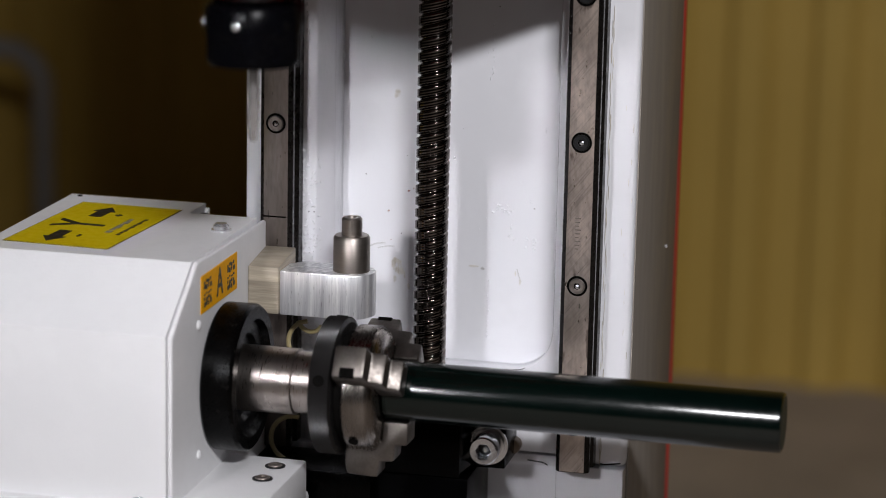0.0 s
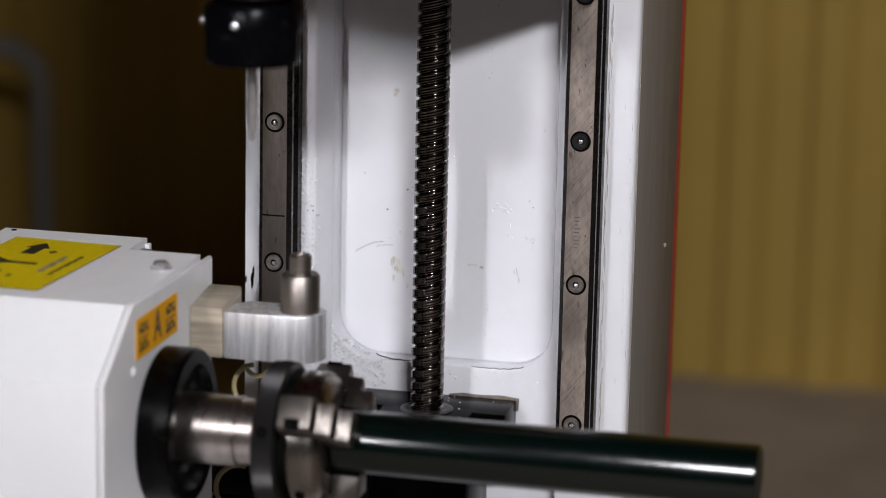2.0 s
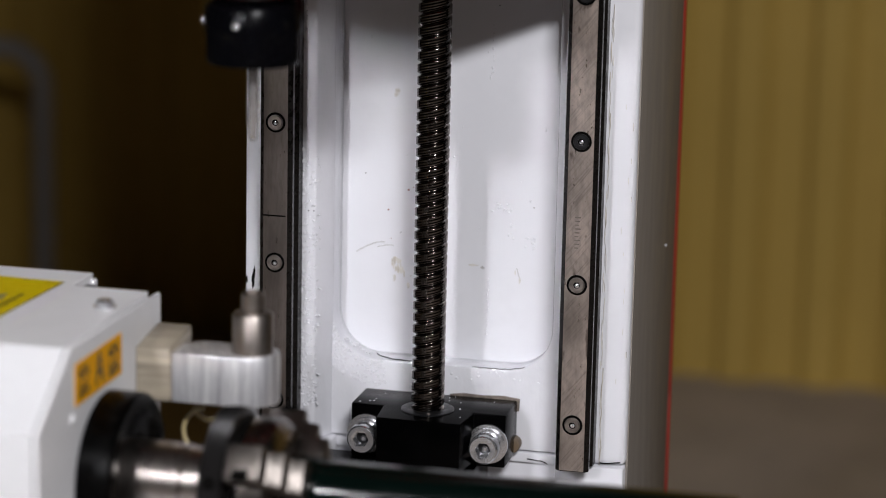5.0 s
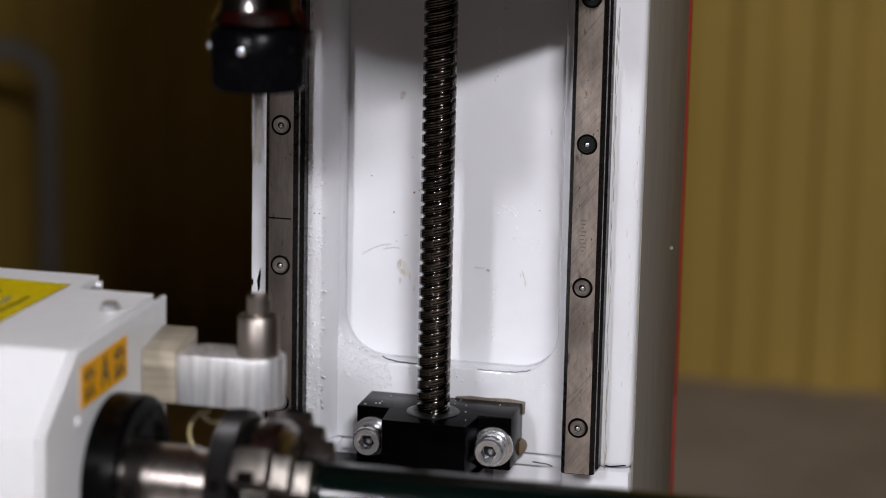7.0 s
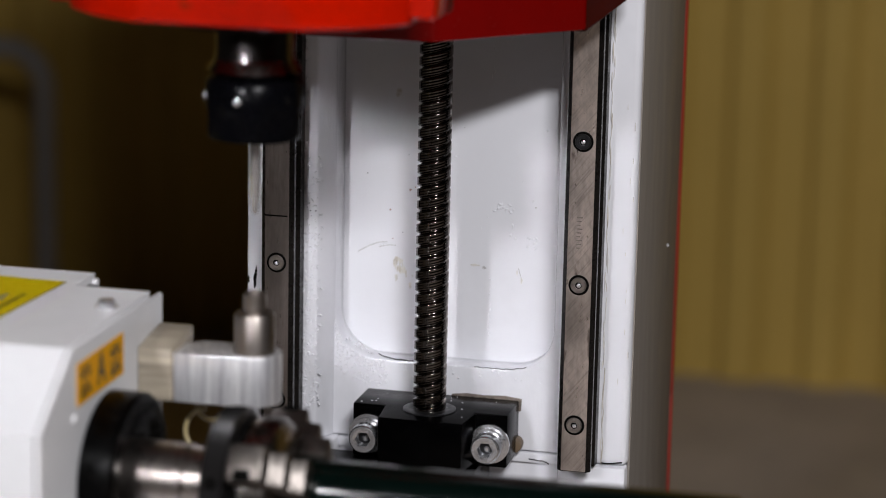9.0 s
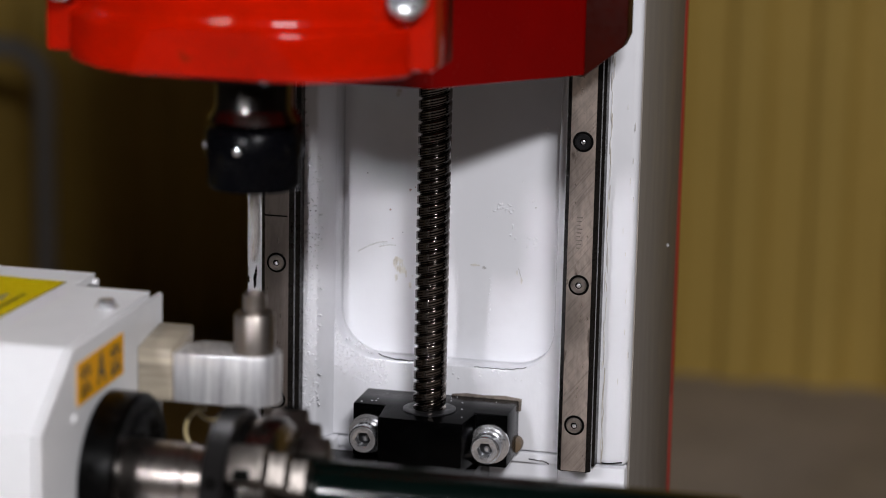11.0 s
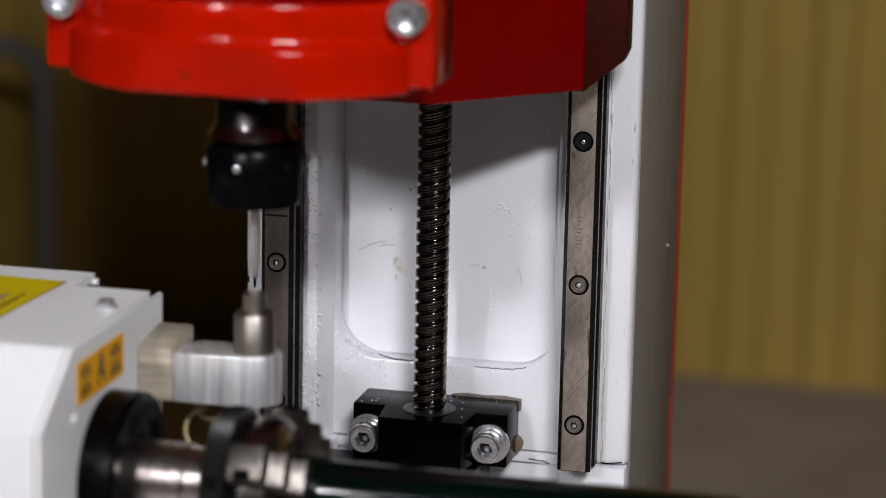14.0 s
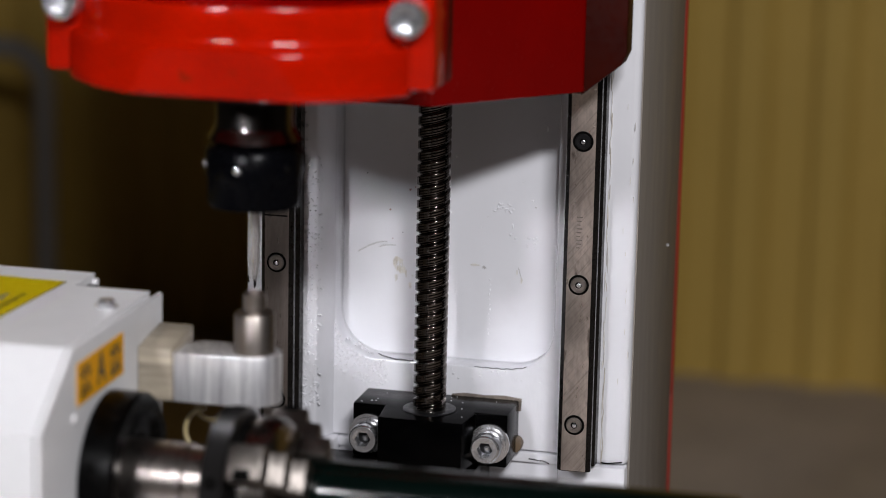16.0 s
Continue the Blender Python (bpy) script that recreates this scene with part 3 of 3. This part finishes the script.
def build_head():
    hd = tagged(empty("spindle_head", 0, 0, 0.2297), "red-painted spindle head that slides down the column rails", "spindle head")
    zb = 0.2297

    # front half of the clamp: levels of radius, depth of the milled flat, height
    def cap(name, levels, material=RED):
        cy, bm, rings = SY + 0.0197, bmesh.new(), []
        for r, flat, z in levels:
            pts = []
            for i in range(61):
                a = radians(214 + 112 * i / 60)
                pts.append((SX + r * math.cos(a), cy + max(r * math.sin(a), -flat)))
            pts = [(pts[0][0], SY)] + pts + [(pts[-1][0], SY)]
            rings.append([bm.verts.new((x, y, z - zb)) for x, y in pts])
        n = len(rings[0])
        for a, b in zip(rings, rings[1:]):
            for i in range(n):
                bm.faces.new((a[i], a[(i + 1) % n], b[(i + 1) % n], b[i]))
        bm.faces.new(rings[0][::-1])
        bm.faces.new(rings[-1])
        part(name, bm, material, hd, "glossy red cast clamp cap", 40)
    low = [(0.0738, 0.0676, 0.2605), (0.0745, 0.0684, 0.2610), (0.0747, 0.0688, 0.2618)]
    low += [(0.0747, 0.0688 + 0.0024 * k / 6, 0.2618 + 0.0140 * k / 6) for k in range(1, 7)]
    low += [(0.0746, 0.0714, 0.2766), (0.0743, 0.0716, 0.2774), (0.0738, 0.0716, 0.2780)]
    low += [(0.0738 - 0.0032 * math.sin(radians(15 * k)), 0.0722 - 0.0010 * k / 6, 0.2780 + 0.0042 * (1 - math.cos(radians(15 * k)))) for k in range(1, 7)]
    low += [(0.0706, 0.0712, 0.2880), (0.0707, 0.0712, 0.2918), (0.0703, 0.0712, 0.2926)]
    cap("cap_flange", low)
    # The groove's shade comes from the darkened red.
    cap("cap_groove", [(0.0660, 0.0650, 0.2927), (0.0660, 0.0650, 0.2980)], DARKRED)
    cap("cap_body", [(0.0730, 0.0702, 0.2982), (0.0738, 0.0709, 0.2988), (0.0740, 0.0710, 0.3000), (0.0740, 0.0710, 0.3580), (0.0730, 0.0702, 0.3600)])
    for s in (-1, 1):
        for z in (0.2885, 0.335):
            part("screw_boss", lathe([(0.0096, 0.012), (0.0094, 0.0), (0.0088, -0.0012), (0.0060, -0.0014)], "y", (SX + s * 0.0618, SY - 0.021, z - zb), 32), RED, hd)
    for s in (-1, 1):
        x0, x1 = sorted((SX + s * 0.0560, SX + s * 0.0712))
        part("clamp_ear", box(x0, x1, SY - 0.022, SY - 0.0005, 0.2625 - zb, 0.3600 - zb, 0.0022), RED, hd)
    # Shaded look of the back half is painted with the darkest red.
    part("clamp_back", box(SX - 0.0690, SX + 0.0690, SY + 0.0005, SY + 0.0150, 0.2610 - zb, 0.3600 - zb, 0.0015), SLIDE, hd, "back half of the clamp, shade put into its dark red")
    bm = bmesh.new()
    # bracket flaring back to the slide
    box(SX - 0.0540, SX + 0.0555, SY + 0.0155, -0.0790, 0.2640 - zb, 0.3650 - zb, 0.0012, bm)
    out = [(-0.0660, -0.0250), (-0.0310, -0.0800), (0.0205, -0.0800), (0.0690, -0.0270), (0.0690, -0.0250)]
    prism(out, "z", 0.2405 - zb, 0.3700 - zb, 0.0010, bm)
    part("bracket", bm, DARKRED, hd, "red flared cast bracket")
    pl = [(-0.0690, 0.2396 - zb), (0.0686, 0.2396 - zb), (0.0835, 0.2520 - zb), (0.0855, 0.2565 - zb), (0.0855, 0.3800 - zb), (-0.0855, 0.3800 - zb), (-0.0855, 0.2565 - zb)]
    # Slide plate coloured near-black red in place of shade.
    part("slide_plate", prism(pl, "y", -0.0255, -0.0125, 0.0008), SLIDE, hd, "slide plate, shade put into its dark red")
    for x in (-0.0648, 0.0648):
        for z in (0.262, 0.325):
            part("bearing_carriage", box(x - 0.017, x + 0.017, -0.0120, 0.0085, z - zb, z + 0.055 - zb, 0.001), BOLTDARK, hd)
    for s in (-1, 1):
        for z in (0.2885, 0.335):
            socket_screw("clamp_screw", 0.0068, 0.0085, 0.0032, ZINC, hd, (SX + s * 0.0625, SY - 0.0226, z - zb), label="bright zinc socket cap screw")
    # Cylinder out of view, added so the head shades the wall behind.
    part("motor_shade_body", lathe([(0.0380, 0.3602 - zb), (0.0420, 0.3640 - zb), (0.0420, 0.5600 - zb), (0.0350, 0.5700 - zb)], "z", (SX, SY, 0)), NUTBLACK, hd, "unseen dark motor body added to shade the wall")
    nose = [(0.0300, 0.2630), (0.0300, 0.2560), (0.0143, 0.2555), (0.0143, 0.2440), (0.0150, 0.2424), (0.0172, 0.2388), (0.0120, 0.2360)]
    part("spindle_nose", lathe([(r, z - zb) for r, z in nose], "z", (SX, SY, 0)), NOSE, hd, "dark polished spindle nose")
    # collet nut: round above, six flats below
    bm = bmesh.new()
    seg = 72
    prof = [(0.0130, 0.2372), (0.0168, 0.2362), (0.0180, 0.2345), (0.0182, 0.2262), (0.0182, 0.2240), (0.0182, 0.2164), (0.0166, 0.2143), (0.0075, 0.2137)]
    rings = []
    for k, (r, z) in enumerate(prof):
        ring = []
        for i in range(seg):
            a = 2 * math.pi * i / seg
            rr = r
            if k in (4, 5):
                q = ((a + radians(14)) % (math.pi / 3)) - math.pi / 6
                rr = min(r, 0.0166 / math.cos(q))
            ring.append(bm.verts.new((SX + rr * math.cos(a), SY + rr * math.sin(a), z - zb)))
        rings.append(ring)
    for a, b in zip(rings, rings[1:]):
        for i in range(seg):
            bm.faces.new((a[i], a[(i + 1) % seg], b[(i + 1) % seg], b[i]))
    bm.faces.new(rings[0])
    bm.faces.new(rings[-1][::-1])
    nut = part("collet_nut", bm, NUTBLACK, hd, "black collet nut with six flats")
    # Spanner holes as small studs: two bright for glints, four near-black for shade.
    for k in range(6):
        a = radians(-93 + 60 * k)
        d = part("spanner_hole", lathe([(0.0015, 0.0), (0.0014, 0.0005), (0.0008, 0.0008)], "z", seg=14), ZINC if k in (0, 5) else CHIP_HOLE, nut)
        d.matrix_local = Matrix.Translation((SX + 0.0180 * math.cos(a), SY + 0.0180 * math.sin(a), 0.2297 - zb)) @ Matrix.Rotation(a, 4, "Z") @ pose(0, 0, 0, 0, 90, 0)
    tool = [(0.0020, 0.2120), (0.0020, 0.1925), (0.0019, 0.1922), (0.0016, 0.1905), (0.0014, 0.1868), (0.0010, 0.1860)]
    part("cutter", lathe([(r, z - zb) for r, z in tool], "z", (SX, SY, 0), 20), ZINC, hd, "slim bright steel milling cutter")
    return hd


# ================= rotary unit =================
AY, AZ = -0.060, 0.1267


def build_rotary():
    ru = tagged(empty("rotary_unit", 0, 0, 0), "white rotary axis housing with a small lever chuck", "rotary axis")
    xr = -0.0690
    # housing: side outline in y, z
    front = [(-0.1214, 0.075), (-0.1214, 0.1575), (-0.0900, 0.1800)]
    bm = prism(front + [(-0.0040, 0.1800), (-0.0040, 0.075)], "x", -0.1012, -0.0717)
    prism(front + [(0.0172, 0.1800), (0.0172, 0.075)], "x", -0.1620, -0.1012, 0.0, bm)
    bmesh.ops.remove_doubles(bm, verts=bm.verts, dist=1e-6)
    part("housing", bm, BOXWHITE, ru, "white powder-coated sheet housing", 20)
    # Dark box stands for the shaded slot at the housing's rear corner.
    part("cover_slot", box(-0.1030, -0.0975, -0.0032, 0.0120, 0.1730, 0.1770, 0.0006), BOLTDARK, ru)
    # Dark disc drawn for the shade of a hole.
    part("drilled_hole", lathe([(0.0011, 0.1800), (0.0011, 0.1803), (0.0008, 0.1803)], "z", (-0.1571, 0.0139, 0), 16), CHIP_HOLE, ru)
    # White rim behind the slot.
    part("slot_rim", box(-0.1008, -0.0988, 0.0125, 0.0160, 0.1700, 0.1785, 0.0006), BOXWHITE, ru)
    plate = [(-0.1218, 0.068), (-0.1218, 0.1578), (-0.0900, 0.1804), (0.0034, 0.1782), (0.0034, 0.068)]
    part("end_plate", prism(plate, "x", -0.0711, xr, 0.0008), BOXWHITE, ru, "", 20)
    part("base_plate", box(-0.165, -0.0365, -0.1265, -0.0470, 0.072, 0.0900, 0.0012), BOXWHITE, ru)
    part("saddle", box(-0.165, -0.040, -0.120, -0.030, 0.000, 0.0718, 0.002), BOXWHITE, ru)
    for y in (-0.0590, -0.0765):
        # Raised dark disc in place of the recess and the shade in it.
        part("bolt_hole", lathe([(0.0042, 0.0900), (0.0042, 0.0903), (0.0036, 0.0904)], "z", (-0.0465, y, 0), 24), BOLTDARK, ru)
        socket_screw("base_screw", 0.0030, 0.0006, 0.0014, SCREWFACE, ru, (-0.0465, y, 0.0904), "z")
    for p in ((-0.0785, -0.0315, 0.1800),):
        part("cover_screw", lathe([(0.0042, 0.0), (0.0042, 0.0006), (0.0034, 0.0009), (0.0033, 0.0020), (0.0024, 0.0030), (0.0008, 0.0031)], "z", p, 24), PANHEAD, ru, "bright pan-head screw")
    part("front_screw", lathe([(0.0042, 0.0), (0.0042, 0.0006), (0.0034, 0.0009), (0.0024, 0.0026), (0.0008, 0.0028)], "z", (0, 0, 0), 24), PANHEAD, ru).matrix_local = Matrix.Translation((-0.0825, -0.1215, 0.0890)) @ pose(0, 0, 0, 90, 0, 0)
    for cx, cz, r, a0, a1 in ((-0.0545, 0.0860, 0.0095, 75, 290), (-0.0480, 0.1290, 0.0085, 95, 250), (-0.0470, 0.1395, 0.0060, 200, 330)):
        path = [(x, -0.006 - 0.0002 * i, z) for i, (x, z) in enumerate(arc(cx, cz, r, a0, a1, 14))]
        part("cable", tube(path, 0.0010, 8), HOSE, ru, "thin beige cable loop")
    # stickers
    st = part("axis_sticker", box(-0.0225, 0.0225, -0.0395, 0.0395, 0.0, 0.00025), YELLOW, ru, "yellow sticker with a letter and two arrows")
    st.matrix_local = pose(-0.1307, -0.0390, 0.1801, 0, 0, -3.2)
    part("border", box(-0.0228, 0.0228, -0.0398, 0.0398, 0.00002, 0.00015), INK, st, "thin dark border")
    letter("letter", "Y", 0.0310, INK, st, pose(-0.0045, -0.0015, 0.0004, 0, 0, 90) @ Matrix.Diagonal((0.76, 1.0, 1, 1)))
    for s, y0, y1 in ((1, 0.0135, 0.0325), (-1, 0.0150, 0.0350)):
        ym = y1 - 0.0085
        arrow = [(-0.0028, y0), (0.0028, y0), (0.0028, ym), (0.0050, ym), (0.0, y1), (-0.0050, ym), (-0.0028, ym)]
        part("arrow", prism([(x - 0.0060, s * y) for x, y in arrow], "z", 0.00028, 0.00045), INK, st)
    part("mark", box(0.0010, 0.0042, 0.0186, 0.0198, 0.00028, 0.00045), INK, st)
    part("mark", box(0.0020, 0.0032, 0.0174, 0.0210, 0.00028, 0.00043), INK, st)
    part("mark", box(0.0020, 0.0034, -0.0235, -0.0200, 0.00028, 0.00045), INK, st)
    for k in range(6):
        part("text_bar", box(0.0098, 0.0122 - 0.0006 * (k % 2), -0.0125 + 0.0044 * k, -0.0093 + 0.0044 * k + 0.0006 * (k % 3), 0.00028, 0.0004), GREYINK, st)
    for k in range(9):
        part("text_bar", box(0.0158, 0.0174 - 0.0004 * (k % 2), -0.0155 + 0.0036 * k, -0.0128 + 0.0036 * k, 0.00028, 0.0004), INK, st)
    sa = part("letter_sticker", box(0.0, 0.0003, -0.0232, 0.0232, -0.0076, 0.0076), ORANGE, ru, "orange sticker with the letter A")
    sa.matrix_local = pose(xr, -0.0640, 0.1661)
    letter("letter", "A", 0.0165, INK, sa, pose(0.0005, 0.0, 0.0, 90, 0, 90) @ Matrix.Diagonal((0.72, 1.0, 1, 1)))
    for s in (-1, 1):
        for k in range(4):
            for j in range(5):
                y, z = s * 0.0150 - 0.0048 + 0.0025 * k, -0.0056 + 0.0023 * j + 0.0004 * ((k + j) % 2)
                part("text_bar", box(0.0003, 0.00045, y, y + 0.0021 - 0.0005 * ((k + 2 * j) % 3), z, z + 0.0019 - 0.0006 * ((k * 3 + j) % 3)), INK, sa)
    for y, z in ((-0.0898, 0.1549), (-0.0898, 0.1020)):
        part("plate_screw", lathe([(0.0019, xr), (0.0019, xr + 0.0006), (0.0010, xr + 0.0012)], "x", (0, y, z), 20), BOXWHITE, ru)
    # faceplate disc and shaft
    c = (0, AY, AZ)
    disc = [(0.0290, xr + 0.0002), (0.0300, xr + 0.0010), (0.0300, xr + 0.0122), (0.0290, xr + 0.0135), (0.0240, xr + 0.0137), (0.0225, xr + 0.0110), (0.0180, xr + 0.0100), (0.0165, xr + 0.0080)]
    part("cover_disc", lathe(disc, "x", c, 72), BLACKDISC, ru, "round black cover disc")
    shaft = [(0.0128, xr + 0.004), (0.0134, xr + 0.009), (0.0134, -0.0368), (0.0125, -0.0364), (0.0125, -0.0250)]
    part("shaft", lathe(shaft, "x", c, 56), STEEL, ru, "bright turned steel shaft")
    # chuck
    part("chuck_body", lathe([(0.0200, -0.0128), (0.0246, -0.0127), (0.0251, -0.0120), (0.0251, -0.0040), (0.0240, -0.0022), (0.0212, -0.0004), (0.0150, 0.0002)], "x", c, 64), CHUCKSTEEL, ru, "bright steel chuck body")
    # Groove coloured near-black for the shade in it.
    part("scroll_groove", lathe([(0.0200, -0.0163), (0.0222, -0.0162), (0.0222, -0.0129), (0.0200, -0.0128)], "x", c, 48), CHIP_HOLE, ru, "groove behind the chuck body, shade put in as black")
    bm = bmesh.new()
    n = 400
    rings = []
    for x, r, kn in ((-0.0258, 0.0255, 0), (-0.0252, 0.0268, 0), (-0.0250, 0.0272, 1), (-0.0172, 0.0272, 1), (-0.0170, 0.0268, 0), (-0.0164, 0.0255, 0)):
        rings.append([bm.verts.new((x, AY + (r + (0.0004 if kn and i % 2 else 0)) * math.cos(2 * math.pi * i / n), AZ + (r + (0.0004 if kn and i % 2 else 0)) * math.sin(2 * math.pi * i / n))) for i in range(n)])
    for a, b in zip(rings, rings[1:]):
        for i in range(n):
            bm.faces.new((a[i], a[(i + 1) % n], b[(i + 1) % n], b[i]))
    bm.faces.new(rings[0][::-1])
    bm.faces.new(rings[-1])
    part("scroll_ring", bm, RING, ru, "dark knurled scroll ring", 15)
    for a in (18, 108, -72, 198):
        m = Matrix.Translation(c) @ pose(0, 0, 0, -a, 0, 0)
        # Lever holes are dark discs, their depth shade only coloured.
        h = part("lever_hole", lathe([(0.0023, 0), (0.0023, 0.0004), (0.0018, 0.0005)], "y", seg=20), CHIP_HOLE, ru)
        h.matrix_local = m @ pose(-0.0211, -0.0279, 0)
        h = part("lever_hole", lathe([(0.0020, 0), (0.0020, 0.0004), (0.0016, 0.0005)], "y", seg=20), CHIP_HOLE, ru)
        h.matrix_local = m @ pose(0, 0, 0, 60, 0, 0) @ pose(-0.0085, -0.0258, 0)
    jaw = [(-0.0150, 0.0200), (-0.0150, 0.0300), (-0.0142, 0.0345), (-0.0015, 0.0350), (-0.0010, 0.0285), (0.0050, 0.0280), (0.0052, 0.0215), (0.0105, 0.0210), (0.0105, 0.0119), (0.0002, 0.0119), (0.0000, 0.0200)]
    for a in (32, -88, 152):
        bm = prism([(x, r) for x, r in jaw], "y", -0.0064, 0.0064, 0.0010)
        ob = part("jaw", bm, JAWSTEEL, ru, "stepped steel chuck jaw")
        ob.matrix_local = Matrix.Translation(c) @ pose(0, 0, 0, 90 - a, 0, 0)
        # Near-black box in place of the slot's shade.
        bm = box(-0.0112, -0.0052, -0.0066, -0.0026, 0.0330, 0.0352, 0.0004)
        part("jaw_slot", bm, CHIP_HOLE, ob)
    return ru


def build_workpiece():
    prof = [(0.0112, 0.0004), (0.0119, 0.0010), (0.0119, 0.1570), (0.0115, 0.1580), (0.0108, 0.1582)]
    ob = link("round_bar", lathe(prof, "x", (0, AY, AZ), 72), WAX)
    part("sawn_end", lathe([(0.0105, 0.1582), (0.0104, 0.15835)], "x", (0, AY, AZ), 48), WAXCUT, ob, "dull sawn end face")
    return tagged(ob, "dark green round plastic bar clamped in the chuck", "bar")


def build_setter():
    ts = tagged(empty("tool_setter", 0, 0, 0), "aluminium tool setting block with a stepped steel pin", "tool setter")
    px, py = -0.0274, -0.0150
    z0, z1 = 0.1445, 0.1632
    part("spacer", prism([(-0.0260, z0 + 0.0002), (-0.0260, z1 + 0.0014), (-0.0008, z1 + 0.0046), (-0.0008, z0 + 0.0030)], "x", -0.0687, -0.0555, 0.0006), PLASTIC, ts, "yellowed ivory plastic spacer")
    out = [(-0.0553, -0.0252), (px, -0.0252)] + arc(px, py, 0.0102, -90, 90, 14)[1:-1] + [(px, -0.0048), (-0.0500, -0.0048), (-0.0553, -0.0110)]
    part("arm", prism(out, "z", z0, z1, 0.0006), ALU, ts, "sawn aluminium arm with a round end")
    pin = [(0.0076, z1 - 0.001), (0.0076, 0.1772), (0.0069, 0.1782), (0.0043, 0.1784), (0.0043, 0.1850), (0.0036, 0.1858), (0.0022, 0.1858), (0.0020, 0.1850)]
    part("pin", lathe(pin, "z", (px, py, 0), 32), PINSTEEL, ts, "stepped turned steel pin")
    return ts


build_room()
build_frame()
build_rail(-0.0648)
build_rail(0.0648)
ball_screw = build_screw()
build_bearing_block()
build_way_cover()
spindle_head = build_head()
rotary_unit = build_rotary()
round_bar = build_workpiece()
tool_setter = build_setter()


# ================= movement =================
def head_height(t):
    """How far the head is above its lowest place."""
    keys = [(0, 0.0561), (6.12, 0.0561), (6.25, 0.0554), (6.5, 0.0527), (9.0, 0.0291), (11.5, 0.0066), (12.0, 0.0021),
            (12.22, 0.0001), (12.3, 0.0), (12.52, 0.0), (12.6, 0.0010), (12.72, 0.0045), (12.8, 0.0054), (13.2, 0.0054), (16, 0.0042)]
    return float(np.interp(t, [k[0] for k in keys], [k[1] for k in keys]))


def motions():
    table = [(0, 0), (0.47, 0), (0.55, 0.0008), (0.7, 0.0073), (1, 0.0228), (1.5, 0.0483), (2, 0.0739), (2.5, 0.0995), (2.95, 0.1225),
             (3.1, 0.1300), (3.2, 0.1345), (3.3, 0.1368), (3.4, 0.1370), (16, 0.1370)]
    for ob in (rotary_unit, round_bar, tool_setter):
        walk(ob, [(t, pose(0, -d, 0)) for t, d in table])
    times = [0, 6.1] + [6.12 + k / 30 for k in range(1, 203)] + [13.2 + 0.2 * k for k in range(15)]
    times = sorted({round(round(t * 30) / 30, 5) for t in times if t <= 16})
    walk(spindle_head, [(t, pose(0, 0, 0.2297 + head_height(t))) for t in times if t < 6.3 or t > 11.9 or round(t * 30) % 15 == 0])
    walk(ball_screw, [(t, pose(0.0027, 0, 0.090, 0, 0, -360 * head_height(t) / 0.010)) for t in times])


motions()
